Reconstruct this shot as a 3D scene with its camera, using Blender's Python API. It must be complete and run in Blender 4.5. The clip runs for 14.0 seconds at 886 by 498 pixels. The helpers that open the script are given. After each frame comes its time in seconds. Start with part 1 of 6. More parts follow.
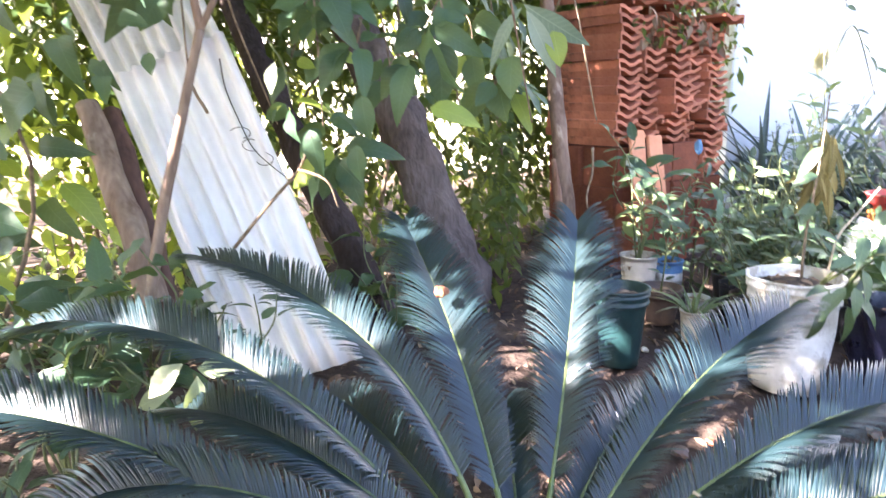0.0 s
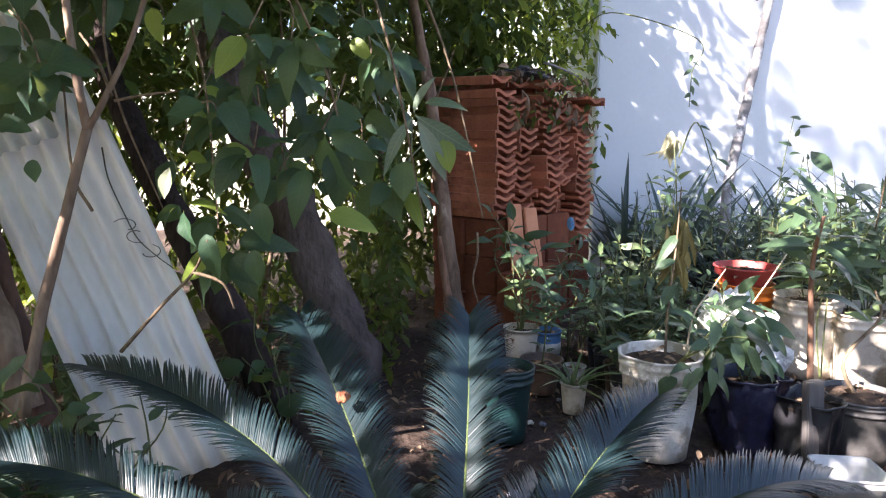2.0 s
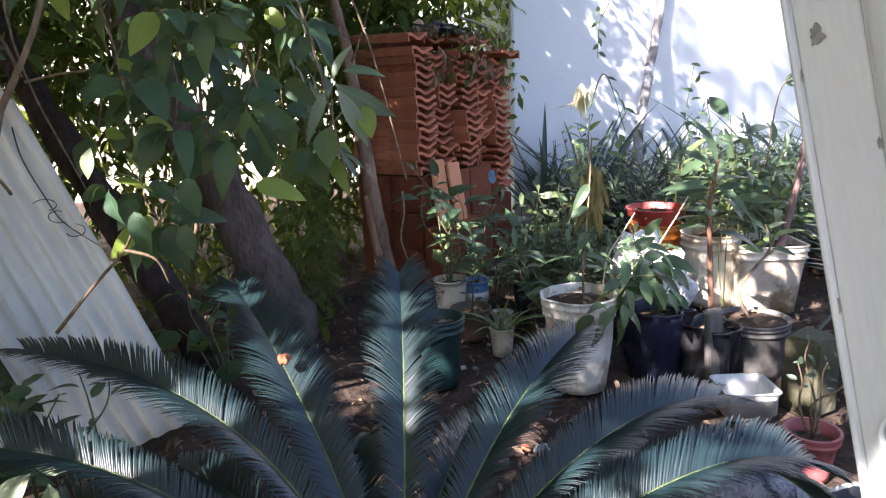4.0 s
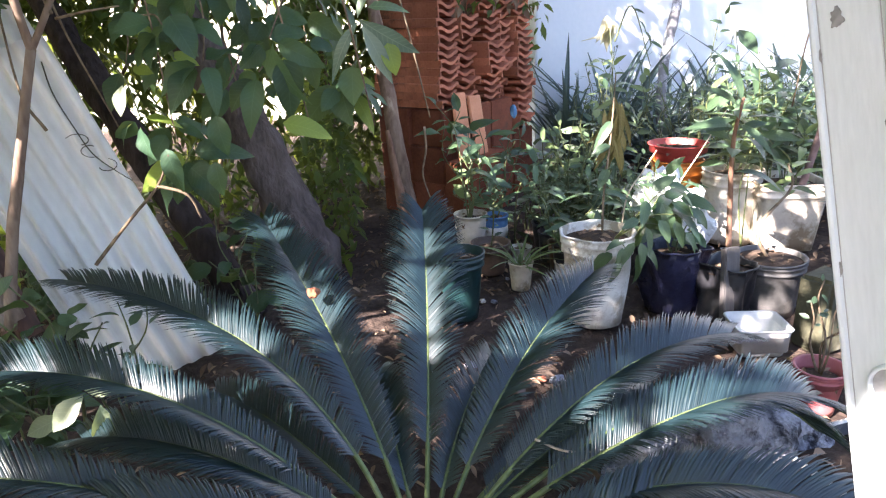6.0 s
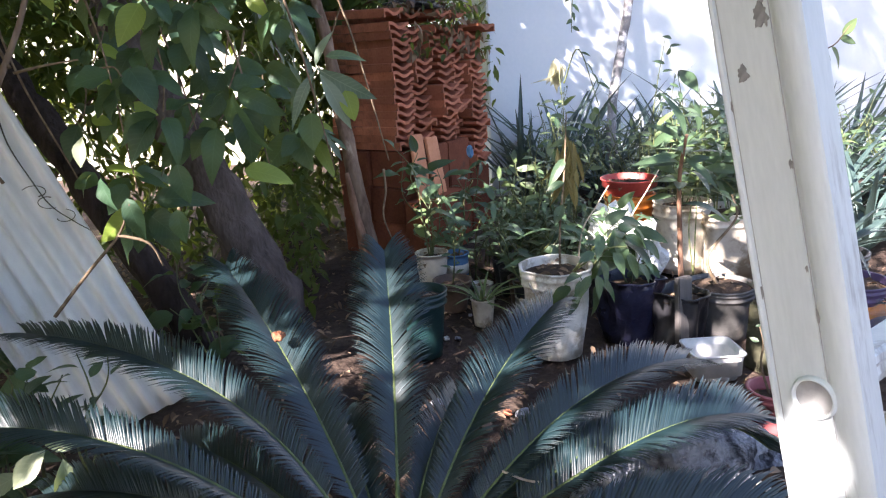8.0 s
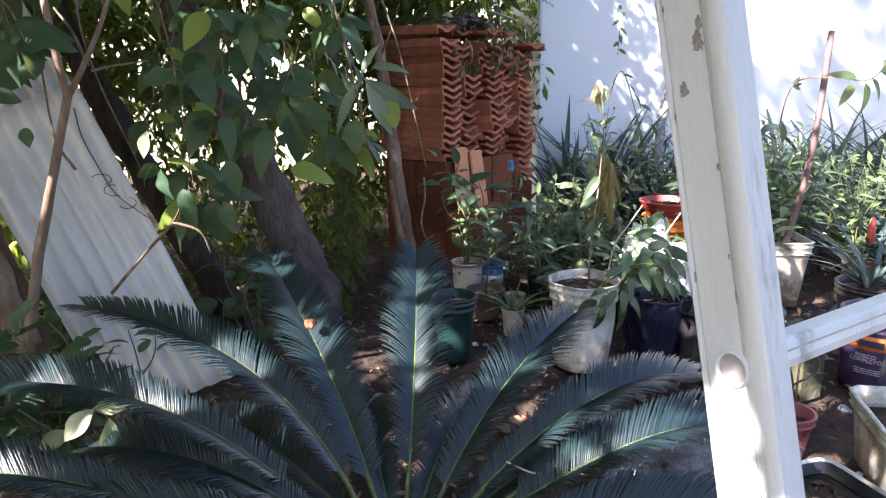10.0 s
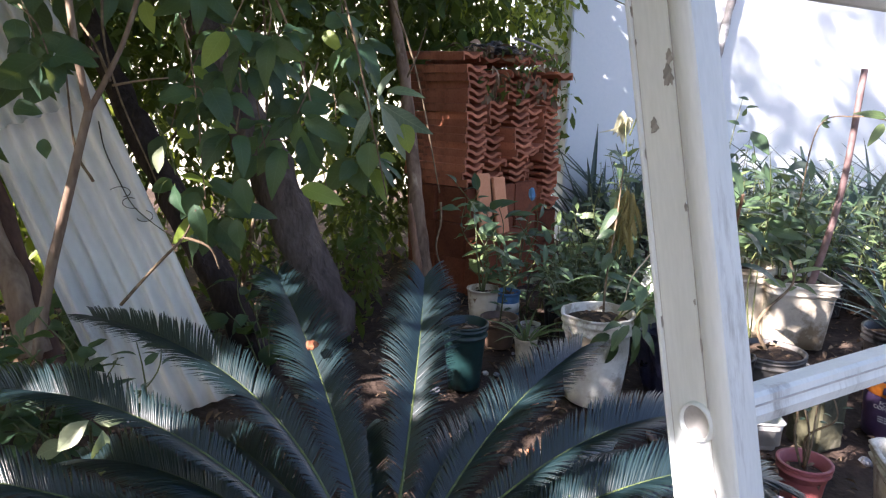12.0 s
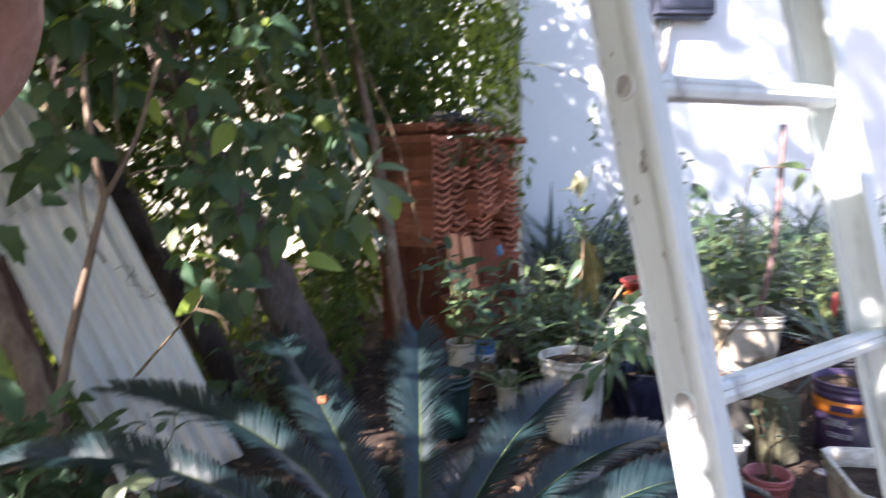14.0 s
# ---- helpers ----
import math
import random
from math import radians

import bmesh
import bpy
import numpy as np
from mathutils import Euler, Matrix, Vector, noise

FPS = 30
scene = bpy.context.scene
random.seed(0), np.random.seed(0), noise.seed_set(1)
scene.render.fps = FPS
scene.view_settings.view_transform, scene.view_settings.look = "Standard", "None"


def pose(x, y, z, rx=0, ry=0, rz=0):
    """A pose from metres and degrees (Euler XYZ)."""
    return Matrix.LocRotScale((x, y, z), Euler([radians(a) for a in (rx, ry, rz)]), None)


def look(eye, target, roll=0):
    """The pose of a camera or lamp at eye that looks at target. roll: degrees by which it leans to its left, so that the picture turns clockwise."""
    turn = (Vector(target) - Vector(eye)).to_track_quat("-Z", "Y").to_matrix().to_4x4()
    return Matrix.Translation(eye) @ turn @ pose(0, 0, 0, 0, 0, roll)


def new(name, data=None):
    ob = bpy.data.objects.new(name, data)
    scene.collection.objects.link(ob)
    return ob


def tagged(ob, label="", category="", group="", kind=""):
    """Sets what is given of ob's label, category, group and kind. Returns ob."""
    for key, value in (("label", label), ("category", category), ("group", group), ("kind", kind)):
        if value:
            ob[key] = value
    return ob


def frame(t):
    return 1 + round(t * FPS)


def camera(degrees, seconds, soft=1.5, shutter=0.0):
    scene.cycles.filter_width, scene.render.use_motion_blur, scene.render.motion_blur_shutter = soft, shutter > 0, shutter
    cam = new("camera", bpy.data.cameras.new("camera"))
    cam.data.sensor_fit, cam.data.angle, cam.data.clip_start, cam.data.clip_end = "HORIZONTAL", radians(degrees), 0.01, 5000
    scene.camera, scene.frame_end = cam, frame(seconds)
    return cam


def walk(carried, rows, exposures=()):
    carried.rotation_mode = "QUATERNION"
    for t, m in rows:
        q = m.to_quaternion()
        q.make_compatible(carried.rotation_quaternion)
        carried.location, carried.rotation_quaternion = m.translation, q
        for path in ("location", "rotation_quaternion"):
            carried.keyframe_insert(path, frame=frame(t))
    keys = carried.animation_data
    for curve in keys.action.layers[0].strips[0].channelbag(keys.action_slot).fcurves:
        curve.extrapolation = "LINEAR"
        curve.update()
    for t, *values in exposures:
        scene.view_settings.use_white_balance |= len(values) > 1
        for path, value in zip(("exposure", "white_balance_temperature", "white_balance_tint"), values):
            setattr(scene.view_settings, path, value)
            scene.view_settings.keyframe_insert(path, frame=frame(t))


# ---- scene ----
cam = camera(66.7, 14.0, soft=1.2, shutter=0.35)
PATH = [
    (0, (0.290, 0.264, 0.865), (0.090, 2.596, 0.337), -1.0),
    (0.5, (0.308, 0.222, 0.949), (-0.024, 2.555, 0.496), 1.2),
    (1, (0.280, 0.233, 0.958), (0.306, 2.593, 0.527), -0.5),
    (1.5, (0.266, 0.208, 0.997), (0.613, 2.546, 0.583), -0.0),
    (2, (0.247, 0.222, 1.007), (0.479, 2.581, 0.635), -0.0),
    (2.5, (0.244, 0.205, 1.025), (0.536, 2.558, 0.649), 0.5),
    (2.7, (0.245, 0.197, 1.002), (0.595, 2.539, 0.608), -0.9),
    (4.8, (0.232, 0.100, 1.063), (0.719, 2.363, 0.428), -2.0),
    (5, (0.229, 0.096, 1.062), (0.662, 2.362, 0.398), -3.1),
    (5.5, (0.221, 0.102, 1.078), (0.607, 2.346, 0.318), -2.5),
    (6, (0.220, 0.100, 1.075), (0.610, 2.335, 0.296), -2.3),
    (6.5, (0.222, 0.092, 1.078), (0.608, 2.340, 0.330), -3.2),
    (7, (0.220, 0.085, 1.084), (0.679, 2.339, 0.401), -2.4),
    (7.5, (0.214, 0.067, 1.087), (0.773, 2.309, 0.433), -2.8),
    (8, (0.212, 0.062, 1.088), (0.750, 2.308, 0.433), -3.2),
    (8.5, (0.210, 0.043, 1.090), (0.767, 2.291, 0.460), -4.1),
    (8.7, (0.220, 0.032, 1.098), (0.709, 2.305, 0.502), -4.8),
    (10.8, (0.265, -0.072, 1.070), (0.698, 2.213, 0.476), 1.6),
    (11, (0.287, -0.071, 1.073), (0.745, 2.214, 0.498), 2.2),
    (11.5, (0.307, -0.059, 1.076), (0.695, 2.242, 0.516), 2.4),
    (12, (0.305, -0.037, 1.081), (0.581, 2.291, 0.569), 1.1),
    (12.5, (0.295, -0.043, 1.082), (0.538, 2.294, 0.596), 1.5),
    (13, (0.311, -0.064, 1.085), (0.428, 2.290, 0.628), 1.6),
    (13.5, (0.259, -0.101, 1.086), (0.263, 2.243, 0.571), 1.6),
    (14, (0.172, -0.233, 1.114), (0.613, 2.106, 0.811), -1.7),
]
EXPOSURES = [(0, 4.38, 6560, 28), (0.6, 3.93, 6560, 27), (1.1, 3.52, 6560, 26), (1.5, 3.16, 6540, 24), (2, 2.72, 6490, 24), (2.6, 2.62, 6490, 24), (5, 2.85, 6490, 24), (5.5, 3.19, 6490, 24), (6.5, 3.31, 6490, 24), (7, 3.24, 6490, 24), (7.5, 2.97, 6490, 24), (8, 2.82, 6490, 24), (8.6, 2.79, 6490, 24), (11, 2.69, 6490, 24), (12, 2.51, 6490, 24), (13, 2.59, 6490, 24), (13.5, 2.70, 6540, 24), (14, 2.66, 6490, 24)]
walk(cam, [(t, look(eye, target, roll)) for t, eye, target, roll in PATH], EXPOSURES)

# ---- light ----
SUN_WAY = Vector((-0.68, -0.42, 0.6)).normalized()
world = bpy.data.worlds.new("sky")
scene.world = world
world.use_nodes = True
wn = world.node_tree
sky = wn.nodes.new("ShaderNodeTexSky")
sky.sky_type, sky.sun_disc = "NISHITA", False
sky.sun_elevation = math.asin(SUN_WAY.z)
sky.sun_rotation = math.atan2(SUN_WAY.x, SUN_WAY.y) % (2 * math.pi)
wn.links.new(sky.outputs[0], wn.nodes["Background"].inputs[0])
wn.nodes["Background"].inputs[1].default_value = 0.062
sun = new("sun", bpy.data.lights.new("sun", "SUN"))
sun.data.energy, sun.data.angle, sun.data.color = 5.0, radians(0.5), (1.0, 0.95, 0.86)
sun.matrix_world = look(SUN_WAY * 20, (0, 0, 0))


# ---- materials ----
def surf(name, a, b, scale=8.0, rough=0.7, bump=0.3, metal=0.0, fine=60.0, spot=None, spot_at=0.62, spec=0.5, stretch=(1, 1, 1), dist=0.01, vary=0.12):
    """A surface between the colours a and b, with grain at two scales, and stains of the colour spot."""
    m = bpy.data.materials.new(name)
    m.use_nodes = True
    t = m.node_tree
    n, l = t.nodes, t.links
    p = n["Principled BSDF"]
    co = n.new("ShaderNodeTexCoord")
    mp = n.new("ShaderNodeMapping")
    mp.inputs["Scale"].default_value = stretch
    l.new(co.outputs["Object"], mp.inputs[0])
    big, small = n.new("ShaderNodeTexNoise"), n.new("ShaderNodeTexNoise")
    big.inputs["Scale"].default_value, small.inputs["Scale"].default_value = scale, fine
    big.inputs["Detail"].default_value, small.inputs["Detail"].default_value = 6, 4
    l.new(mp.outputs[0], big.inputs[0]), l.new(mp.outputs[0], small.inputs[0])
    info = n.new("ShaderNodeObjectInfo")
    fac = n.new("ShaderNodeMath")
    fac.operation = "MULTIPLY_ADD"
    l.new(small.outputs["Fac"], fac.inputs[0])
    fac.inputs[1].default_value = 0.5
    l.new(big.outputs["Fac"], fac.inputs[2])
    ramp = n.new("ShaderNodeValToRGB")
    ramp.color_ramp.elements[0].position, ramp.color_ramp.elements[1].position = 0.5, 1.0
    ramp.color_ramp.elements[0].color, ramp.color_ramp.elements[1].color = (*a, 1), (*b, 1)
    l.new(fac.outputs[0], ramp.inputs[0])
    out = ramp.outputs[0]
    if spot:
        st = n.new("ShaderNodeTexNoise")
        st.inputs["Scale"].default_value, st.inputs["Detail"].default_value = scale * 0.7, 8
        st.inputs["Roughness"].default_value = 0.7
        l.new(mp.outputs[0], st.inputs[0])
        sr = n.new("ShaderNodeValToRGB")
        sr.color_ramp.elements[0].position, sr.color_ramp.elements[1].position = spot_at - 0.06, spot_at + 0.05
        l.new(st.outputs["Fac"], sr.inputs[0])
        mix = n.new("ShaderNodeMix")
        mix.data_type = "RGBA"
        l.new(sr.outputs[0], mix.inputs["Factor"]), l.new(out, mix.inputs["A"])
        mix.inputs["B"].default_value = (*spot, 1)
        out = mix.outputs["Result"]
    hsv = n.new("ShaderNodeHueSaturation")
    mr = n.new("ShaderNodeMapRange")
    mr.inputs["To Min"].default_value, mr.inputs["To Max"].default_value = 1 - vary, 1 + vary
    l.new(info.outputs["Random"], mr.inputs[0]), l.new(mr.outputs[0], hsv.inputs["Value"])
    l.new(out, hsv.inputs["Color"]), l.new(hsv.outputs[0], p.inputs["Base Color"])
    rr = n.new("ShaderNodeMapRange")
    rr.inputs["To Min"].default_value, rr.inputs["To Max"].default_value = max(0.05, rough - 0.12), min(1, rough + 0.12)
    l.new(big.outputs["Fac"], rr.inputs[0]), l.new(rr.outputs[0], p.inputs["Roughness"])
    p.inputs["Metallic"].default_value, p.inputs["Specular IOR Level"].default_value = metal, spec
    bp = n.new("ShaderNodeBump")
    bp.inputs["Strength"].default_value, bp.inputs["Distance"].default_value = bump, dist
    l.new(fac.outputs[0], bp.inputs["Height"]), l.new(bp.outputs[0], p.inputs["Normal"])
    return m


def foliage(name, a, b, rough=0.4, thin=0.3, spec=0.5, glow=(0.5, 0.62, 0.1), island=False, scale=25.0):
    """A leaf: green between a and b from leaf to leaf, part of the light coming through it."""
    m = bpy.data.materials.new(name)
    m.use_nodes = True
    t = m.node_tree
    n, l = t.nodes, t.links
    p = n["Principled BSDF"]
    if island:
        rnd = n.new("ShaderNodeNewGeometry").outputs["Random Per Island"]
    else:
        rnd = n.new("ShaderNodeObjectInfo").outputs["Random"]
    co = n.new("ShaderNodeTexCoord")
    ns = n.new("ShaderNodeTexNoise")
    ns.inputs["Scale"].default_value, ns.inputs["Detail"].default_value = scale, 4
    l.new(co.outputs["Object"], ns.inputs[0])
    ad = n.new("ShaderNodeMath")
    ad.operation = "MULTIPLY_ADD"
    l.new(ns.outputs["Fac"], ad.inputs[0])
    ad.inputs[1].default_value = 0.5
    l.new(rnd, ad.inputs[2])
    ramp = n.new("ShaderNodeValToRGB")
    e = ramp.color_ramp.elements
    e[0].position, e[1].position = 0.15, 1.25
    e[0].color, e[1].color = (*a, 1), (*b, 1)
    l.new(ad.outputs[0], ramp.inputs[0])
    leaf_out, height = ramp.outputs[0], ns.outputs["Fac"]
    if not island:
        # midrib and side veins, along the leaf's own axes
        sep = n.new("ShaderNodeSeparateXYZ")
        l.new(co.outputs["Object"], sep.inputs[0])

        def calc(op, *args):
            q = n.new("ShaderNodeMath")
            q.operation = op
            for k, v in enumerate(args):
                if isinstance(v, (int, float)):
                    q.inputs[k].default_value = v
                else:
                    l.new(v, q.inputs[k])
            return q.outputs[0]

        off = calc("ABSOLUTE", sep.outputs["Y"])
        rib = calc("SUBTRACT", 1.0, calc("MINIMUM", calc("MULTIPLY", off, 700.0), 1.0))
        run = calc("SUBTRACT", sep.outputs["X"], calc("MULTIPLY", off, 0.9))
        side = calc("POWER", calc("ABSOLUTE", calc("SINE", calc("MULTIPLY", run, 260.0))), 14.0)
        vein = calc("MAXIMUM", rib, calc("MULTIPLY", side, 0.35))
        vm = n.new("ShaderNodeMix")
        vm.data_type = "RGBA"
        l.new(calc("MULTIPLY", vein, 0.45), vm.inputs["Factor"])
        l.new(leaf_out, vm.inputs["A"])
        vm.inputs["B"].default_value = (b[0] * 1.7 + 0.03, b[1] * 1.6 + 0.03, b[2] * 1.5 + 0.02, 1)
        leaf_out = vm.outputs["Result"]
        height = calc("SUBTRACT", ns.outputs["Fac"], calc("MULTIPLY", vein, 0.6))
    l.new(leaf_out, p.inputs["Base Color"])
    p.inputs["Roughness"].default_value, p.inputs["Specular IOR Level"].default_value = rough, spec
    bp = n.new("ShaderNodeBump")
    bp.inputs["Strength"].default_value, bp.inputs["Distance"].default_value = 0.25, 0.004
    l.new(height, bp.inputs["Height"]), l.new(bp.outputs[0], p.inputs["Normal"])
    tr = n.new("ShaderNodeBsdfTranslucent")
    mc = n.new("ShaderNodeMix")
    mc.data_type = "RGBA"
    mc.inputs["Factor"].default_value = 0.55
    l.new(ramp.outputs[0], mc.inputs["A"])
    mc.inputs["B"].default_value = (*glow, 1)
    l.new(mc.outputs["Result"], tr.inputs[0])
    mx = n.new("ShaderNodeMixShader")
    mx.inputs[0].default_value = thin
    l.new(p.outputs[0], mx.inputs[1]), l.new(tr.outputs[0], mx.inputs[2])
    l.new(mx.outputs[0], n["Material Output"].inputs[0])
    return m


SOIL = surf("soil", (0.022, 0.0155, 0.0125), (0.08, 0.056, 0.045), 3.0, 0.95, 0.9, fine=45, dist=0.03, spot=(0.11, 0.08, 0.06), spot_at=0.6, spec=0.15)
POT_SOIL = surf("pot_soil", (0.03, 0.02, 0.015), (0.1, 0.07, 0.05), 20, 0.95, 1.0, fine=90, spec=0.15)
LITTER = foliage("dry_leaf", (0.06, 0.036, 0.024), (0.26, 0.18, 0.12), 0.8, 0.1, 0.2, (0.4, 0.25, 0.1), True)
WALL_PAINT = surf("wall_paint", (0.72, 0.79, 0.84), (0.8, 0.85, 0.89), 1.2, 0.85, 0.25, fine=30, spot=(0.8, 0.84, 0.9), spot_at=0.56, spec=0.3)
PALE_WALL = surf("pale_plaster", (0.62, 0.6, 0.5), (0.82, 0.8, 0.7), 1.0, 0.9, 0.3)
CLAY = surf("fired_clay", (0.31, 0.095, 0.05), (0.54, 0.21, 0.125), 7, 0.85, 0.35, fine=80, spot=(0.13, 0.065, 0.045), spot_at=0.575, spec=0.25, vary=0.25)
CLAY_PALE = surf("pale_clay", (0.6, 0.24, 0.12), (0.74, 0.34, 0.19), 8, 0.85, 0.3, fine=80, spec=0.25)
BRICK_M = surf("brick_clay", (0.13, 0.04, 0.022), (0.26, 0.085, 0.044), 6, 0.9, 0.4, fine=70, spot=(0.12, 0.06, 0.04), spot_at=0.62, spec=0.2, vary=0.2)
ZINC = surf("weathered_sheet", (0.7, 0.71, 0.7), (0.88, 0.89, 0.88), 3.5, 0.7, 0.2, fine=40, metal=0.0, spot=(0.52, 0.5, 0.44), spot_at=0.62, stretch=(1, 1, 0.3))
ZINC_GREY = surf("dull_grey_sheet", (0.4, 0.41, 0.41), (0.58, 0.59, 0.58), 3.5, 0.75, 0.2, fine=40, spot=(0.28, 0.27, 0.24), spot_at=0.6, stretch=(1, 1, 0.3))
ALU = surf("aluminium", (0.555, 0.61, 0.615), (0.695, 0.745, 0.75), 26, 0.5, 0.12, fine=320, metal=0.0, spot=(0.3, 0.31, 0.31), spot_at=0.645, stretch=(1, 1, 0.16))
BORE_M = surf("bore_shade", (0.2, 0.2, 0.2), (0.42, 0.42, 0.41), 30, 0.6, 0.3)
GROOVE_M = surf("groove_line", (0.3, 0.31, 0.31), (0.46, 0.47, 0.47), 30, 0.6, 0.3)
BLACKISH = surf("dark_red_wood", (0.05, 0.025, 0.018), (0.13, 0.065, 0.045), 12, 0.9, 0.7, stretch=(1, 1, 0.3))
STAIN = surf("grease_mark", (0.16, 0.16, 0.155), (0.3, 0.295, 0.285), 160, 0.8, 0.1)
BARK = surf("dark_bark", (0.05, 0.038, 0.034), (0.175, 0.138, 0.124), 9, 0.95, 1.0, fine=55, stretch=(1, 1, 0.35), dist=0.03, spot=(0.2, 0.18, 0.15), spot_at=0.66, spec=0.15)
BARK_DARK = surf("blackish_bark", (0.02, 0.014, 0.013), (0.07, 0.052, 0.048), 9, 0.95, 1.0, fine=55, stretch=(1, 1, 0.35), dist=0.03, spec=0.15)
BARK_TAN = surf("tan_bark", (0.13, 0.085, 0.06), (0.33, 0.25, 0.19), 14, 0.9, 0.7, fine=70, stretch=(1, 1, 0.3), spot=(0.42, 0.36, 0.28), spot_at=0.64, spec=0.15)
SLIM_BARK = surf("brown_bark", (0.09, 0.056, 0.04), (0.26, 0.18, 0.13), 14, 0.9, 0.8, fine=70, stretch=(1, 1, 0.3), spot=(0.36, 0.29, 0.22), spot_at=0.63, spec=0.15)
BARK_RED = surf("reddish_bark", (0.2, 0.1, 0.07), (0.36, 0.2, 0.15), 14, 0.9, 0.8, fine=70)
CLAY_BARK = surf("peeling_bark", (0.13, 0.065, 0.04), (0.32, 0.19, 0.13), 16, 0.9, 0.6, fine=80, stretch=(1, 1, 0.3), spec=0.15)
VINE_M = surf("dark_vine", (0.03, 0.03, 0.02), (0.09, 0.085, 0.06), 30, 0.85, 0.4)
TWIG = surf("twig", (0.09, 0.065, 0.042), (0.24, 0.18, 0.12), 30, 0.85, 0.4, spec=0.15)
STEM_G = surf("green_stem", (0.06, 0.08, 0.03), (0.15, 0.17, 0.06), 30, 0.6, 0.2)
DRY_STALK = surf("dry_stalk", (0.4, 0.32, 0.22), (0.6, 0.5, 0.36), 30, 0.8, 0.2)
POLE_M = surf("weathered_pole", (0.11, 0.105, 0.105), (0.26, 0.25, 0.25), 8, 0.8, 0.5, fine=50, spot=(0.6, 0.6, 0.6), spot_at=0.57)
STICK_M = surf("red_brown_stick", (0.09, 0.055, 0.055), (0.2, 0.13, 0.125), 20, 0.6, 0.3)
WHITE_P = surf("white_plastic", (0.55, 0.53, 0.47), (0.78, 0.77, 0.72), 11, 0.55, 0.2, spot=(0.34, 0.3, 0.23), spot_at=0.52)
TUB_P = surf("clean_white_plastic", (0.56, 0.56, 0.54), (0.74, 0.74, 0.72), 11, 0.45, 0.15)
CREAM_P = surf("cream_plastic", (0.52, 0.46, 0.37), (0.72, 0.67, 0.57), 7, 0.6, 0.2, spot=(0.26, 0.2, 0.13), spot_at=0.545)
GREY_P = surf("grey_plastic", (0.055, 0.054, 0.053), (0.14, 0.135, 0.13), 9, 0.5, 0.2, spot=(0.22, 0.2, 0.175), spot_at=0.6)
BLACK_P = surf("black_plastic", (0.012, 0.012, 0.014), (0.04, 0.04, 0.045), 9, 0.35, 0.3, spot=(0.12, 0.1, 0.09), spot_at=0.64)
NAVY_P = surf("dark_blue_plastic", (0.01, 0.011, 0.028), (0.03, 0.033, 0.075), 9, 0.32, 0.4, dist=0.02)
GREEN_P = surf("green_plastic", (0.005, 0.02, 0.021), (0.011, 0.042, 0.042), 9, 0.4, 0.15)
RED_P = surf("red_plastic", (0.42, 0.05, 0.045), (0.6, 0.1, 0.085), 9, 0.42, 0.15, spot=(0.4, 0.2, 0.17), spot_at=0.66)
ROSE_P = surf("faded_red_plastic", (0.34, 0.08, 0.085), (0.48, 0.16, 0.16), 9, 0.5, 0.2, spot=(0.3, 0.16, 0.14), spot_at=0.64)
BROWN_P = surf("brown_plastic", (0.07, 0.042, 0.03), (0.17, 0.11, 0.08), 9, 0.5, 0.2)
ORANGE_P = surf("orange_plastic", (0.6, 0.16, 0.02), (0.78, 0.26, 0.04), 9, 0.45, 0.15)
PURPLE_P = surf("purple_plastic", (0.04, 0.025, 0.07), (0.075, 0.05, 0.12), 9, 0.4, 0.15, spot=(0.14, 0.11, 0.13), spot_at=0.66)
BLUE_P = surf("blue_plastic", (0.06, 0.17, 0.36), (0.14, 0.3, 0.5), 9, 0.8, 0.15)
BAG_P = surf("white_bag", (0.62, 0.62, 0.6), (0.8, 0.8, 0.78), 12, 0.4, 0.9, dist=0.03)
PRINT = surf("white_print", (0.6, 0.6, 0.62), (0.7, 0.7, 0.72), 40, 0.6, 0.05)
STONE = surf("grey_stone", (0.12, 0.125, 0.145), (0.52, 0.53, 0.58), 13, 0.85, 1.0, fine=70, dist=0.04, spot=(0.035, 0.035, 0.045), spot_at=0.57)
MOSSY = surf("mossy_block", (0.04, 0.04, 0.022), (0.1, 0.095, 0.055), 8, 0.95, 0.7, spot=(0.16, 0.15, 0.11), spot_at=0.62)
DARK_BOX = surf("dark_box", (0.03, 0.035, 0.055), (0.09, 0.1, 0.15), 12, 0.35, 0.2)
CYCAD = foliage("cycad_leaf", (0.0036, 0.0125, 0.0145), (0.0115, 0.028, 0.0335), 0.33, 0.1, 0.85, (0.3, 0.5, 0.1), True)
RACHIS = surf("cycad_rachis", (0.06, 0.09, 0.03), (0.14, 0.18, 0.06), 30, 0.45, 0.2)
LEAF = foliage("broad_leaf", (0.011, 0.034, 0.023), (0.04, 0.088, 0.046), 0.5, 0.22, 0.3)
# yellower copy of broad_leaf that puts light shining through into the colour
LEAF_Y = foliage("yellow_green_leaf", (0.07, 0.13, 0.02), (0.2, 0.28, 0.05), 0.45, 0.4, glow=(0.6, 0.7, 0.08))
LEAF_G = foliage("grey_green_leaf", (0.07, 0.12, 0.085), (0.17, 0.23, 0.17), 0.5, 0.2, glow=(0.4, 0.5, 0.25))
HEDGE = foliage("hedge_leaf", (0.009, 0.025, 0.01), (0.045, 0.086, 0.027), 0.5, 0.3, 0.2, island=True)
# lit copy of hedge_leaf: sun through the leaves put into the colour
HEDGE_LIT = foliage("lit_hedge_leaf", (0.09, 0.15, 0.02), (0.26, 0.34, 0.06), 0.5, 0.45, glow=(0.65, 0.75, 0.1), island=True)
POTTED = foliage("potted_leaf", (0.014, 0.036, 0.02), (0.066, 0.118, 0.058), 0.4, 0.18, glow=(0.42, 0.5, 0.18))
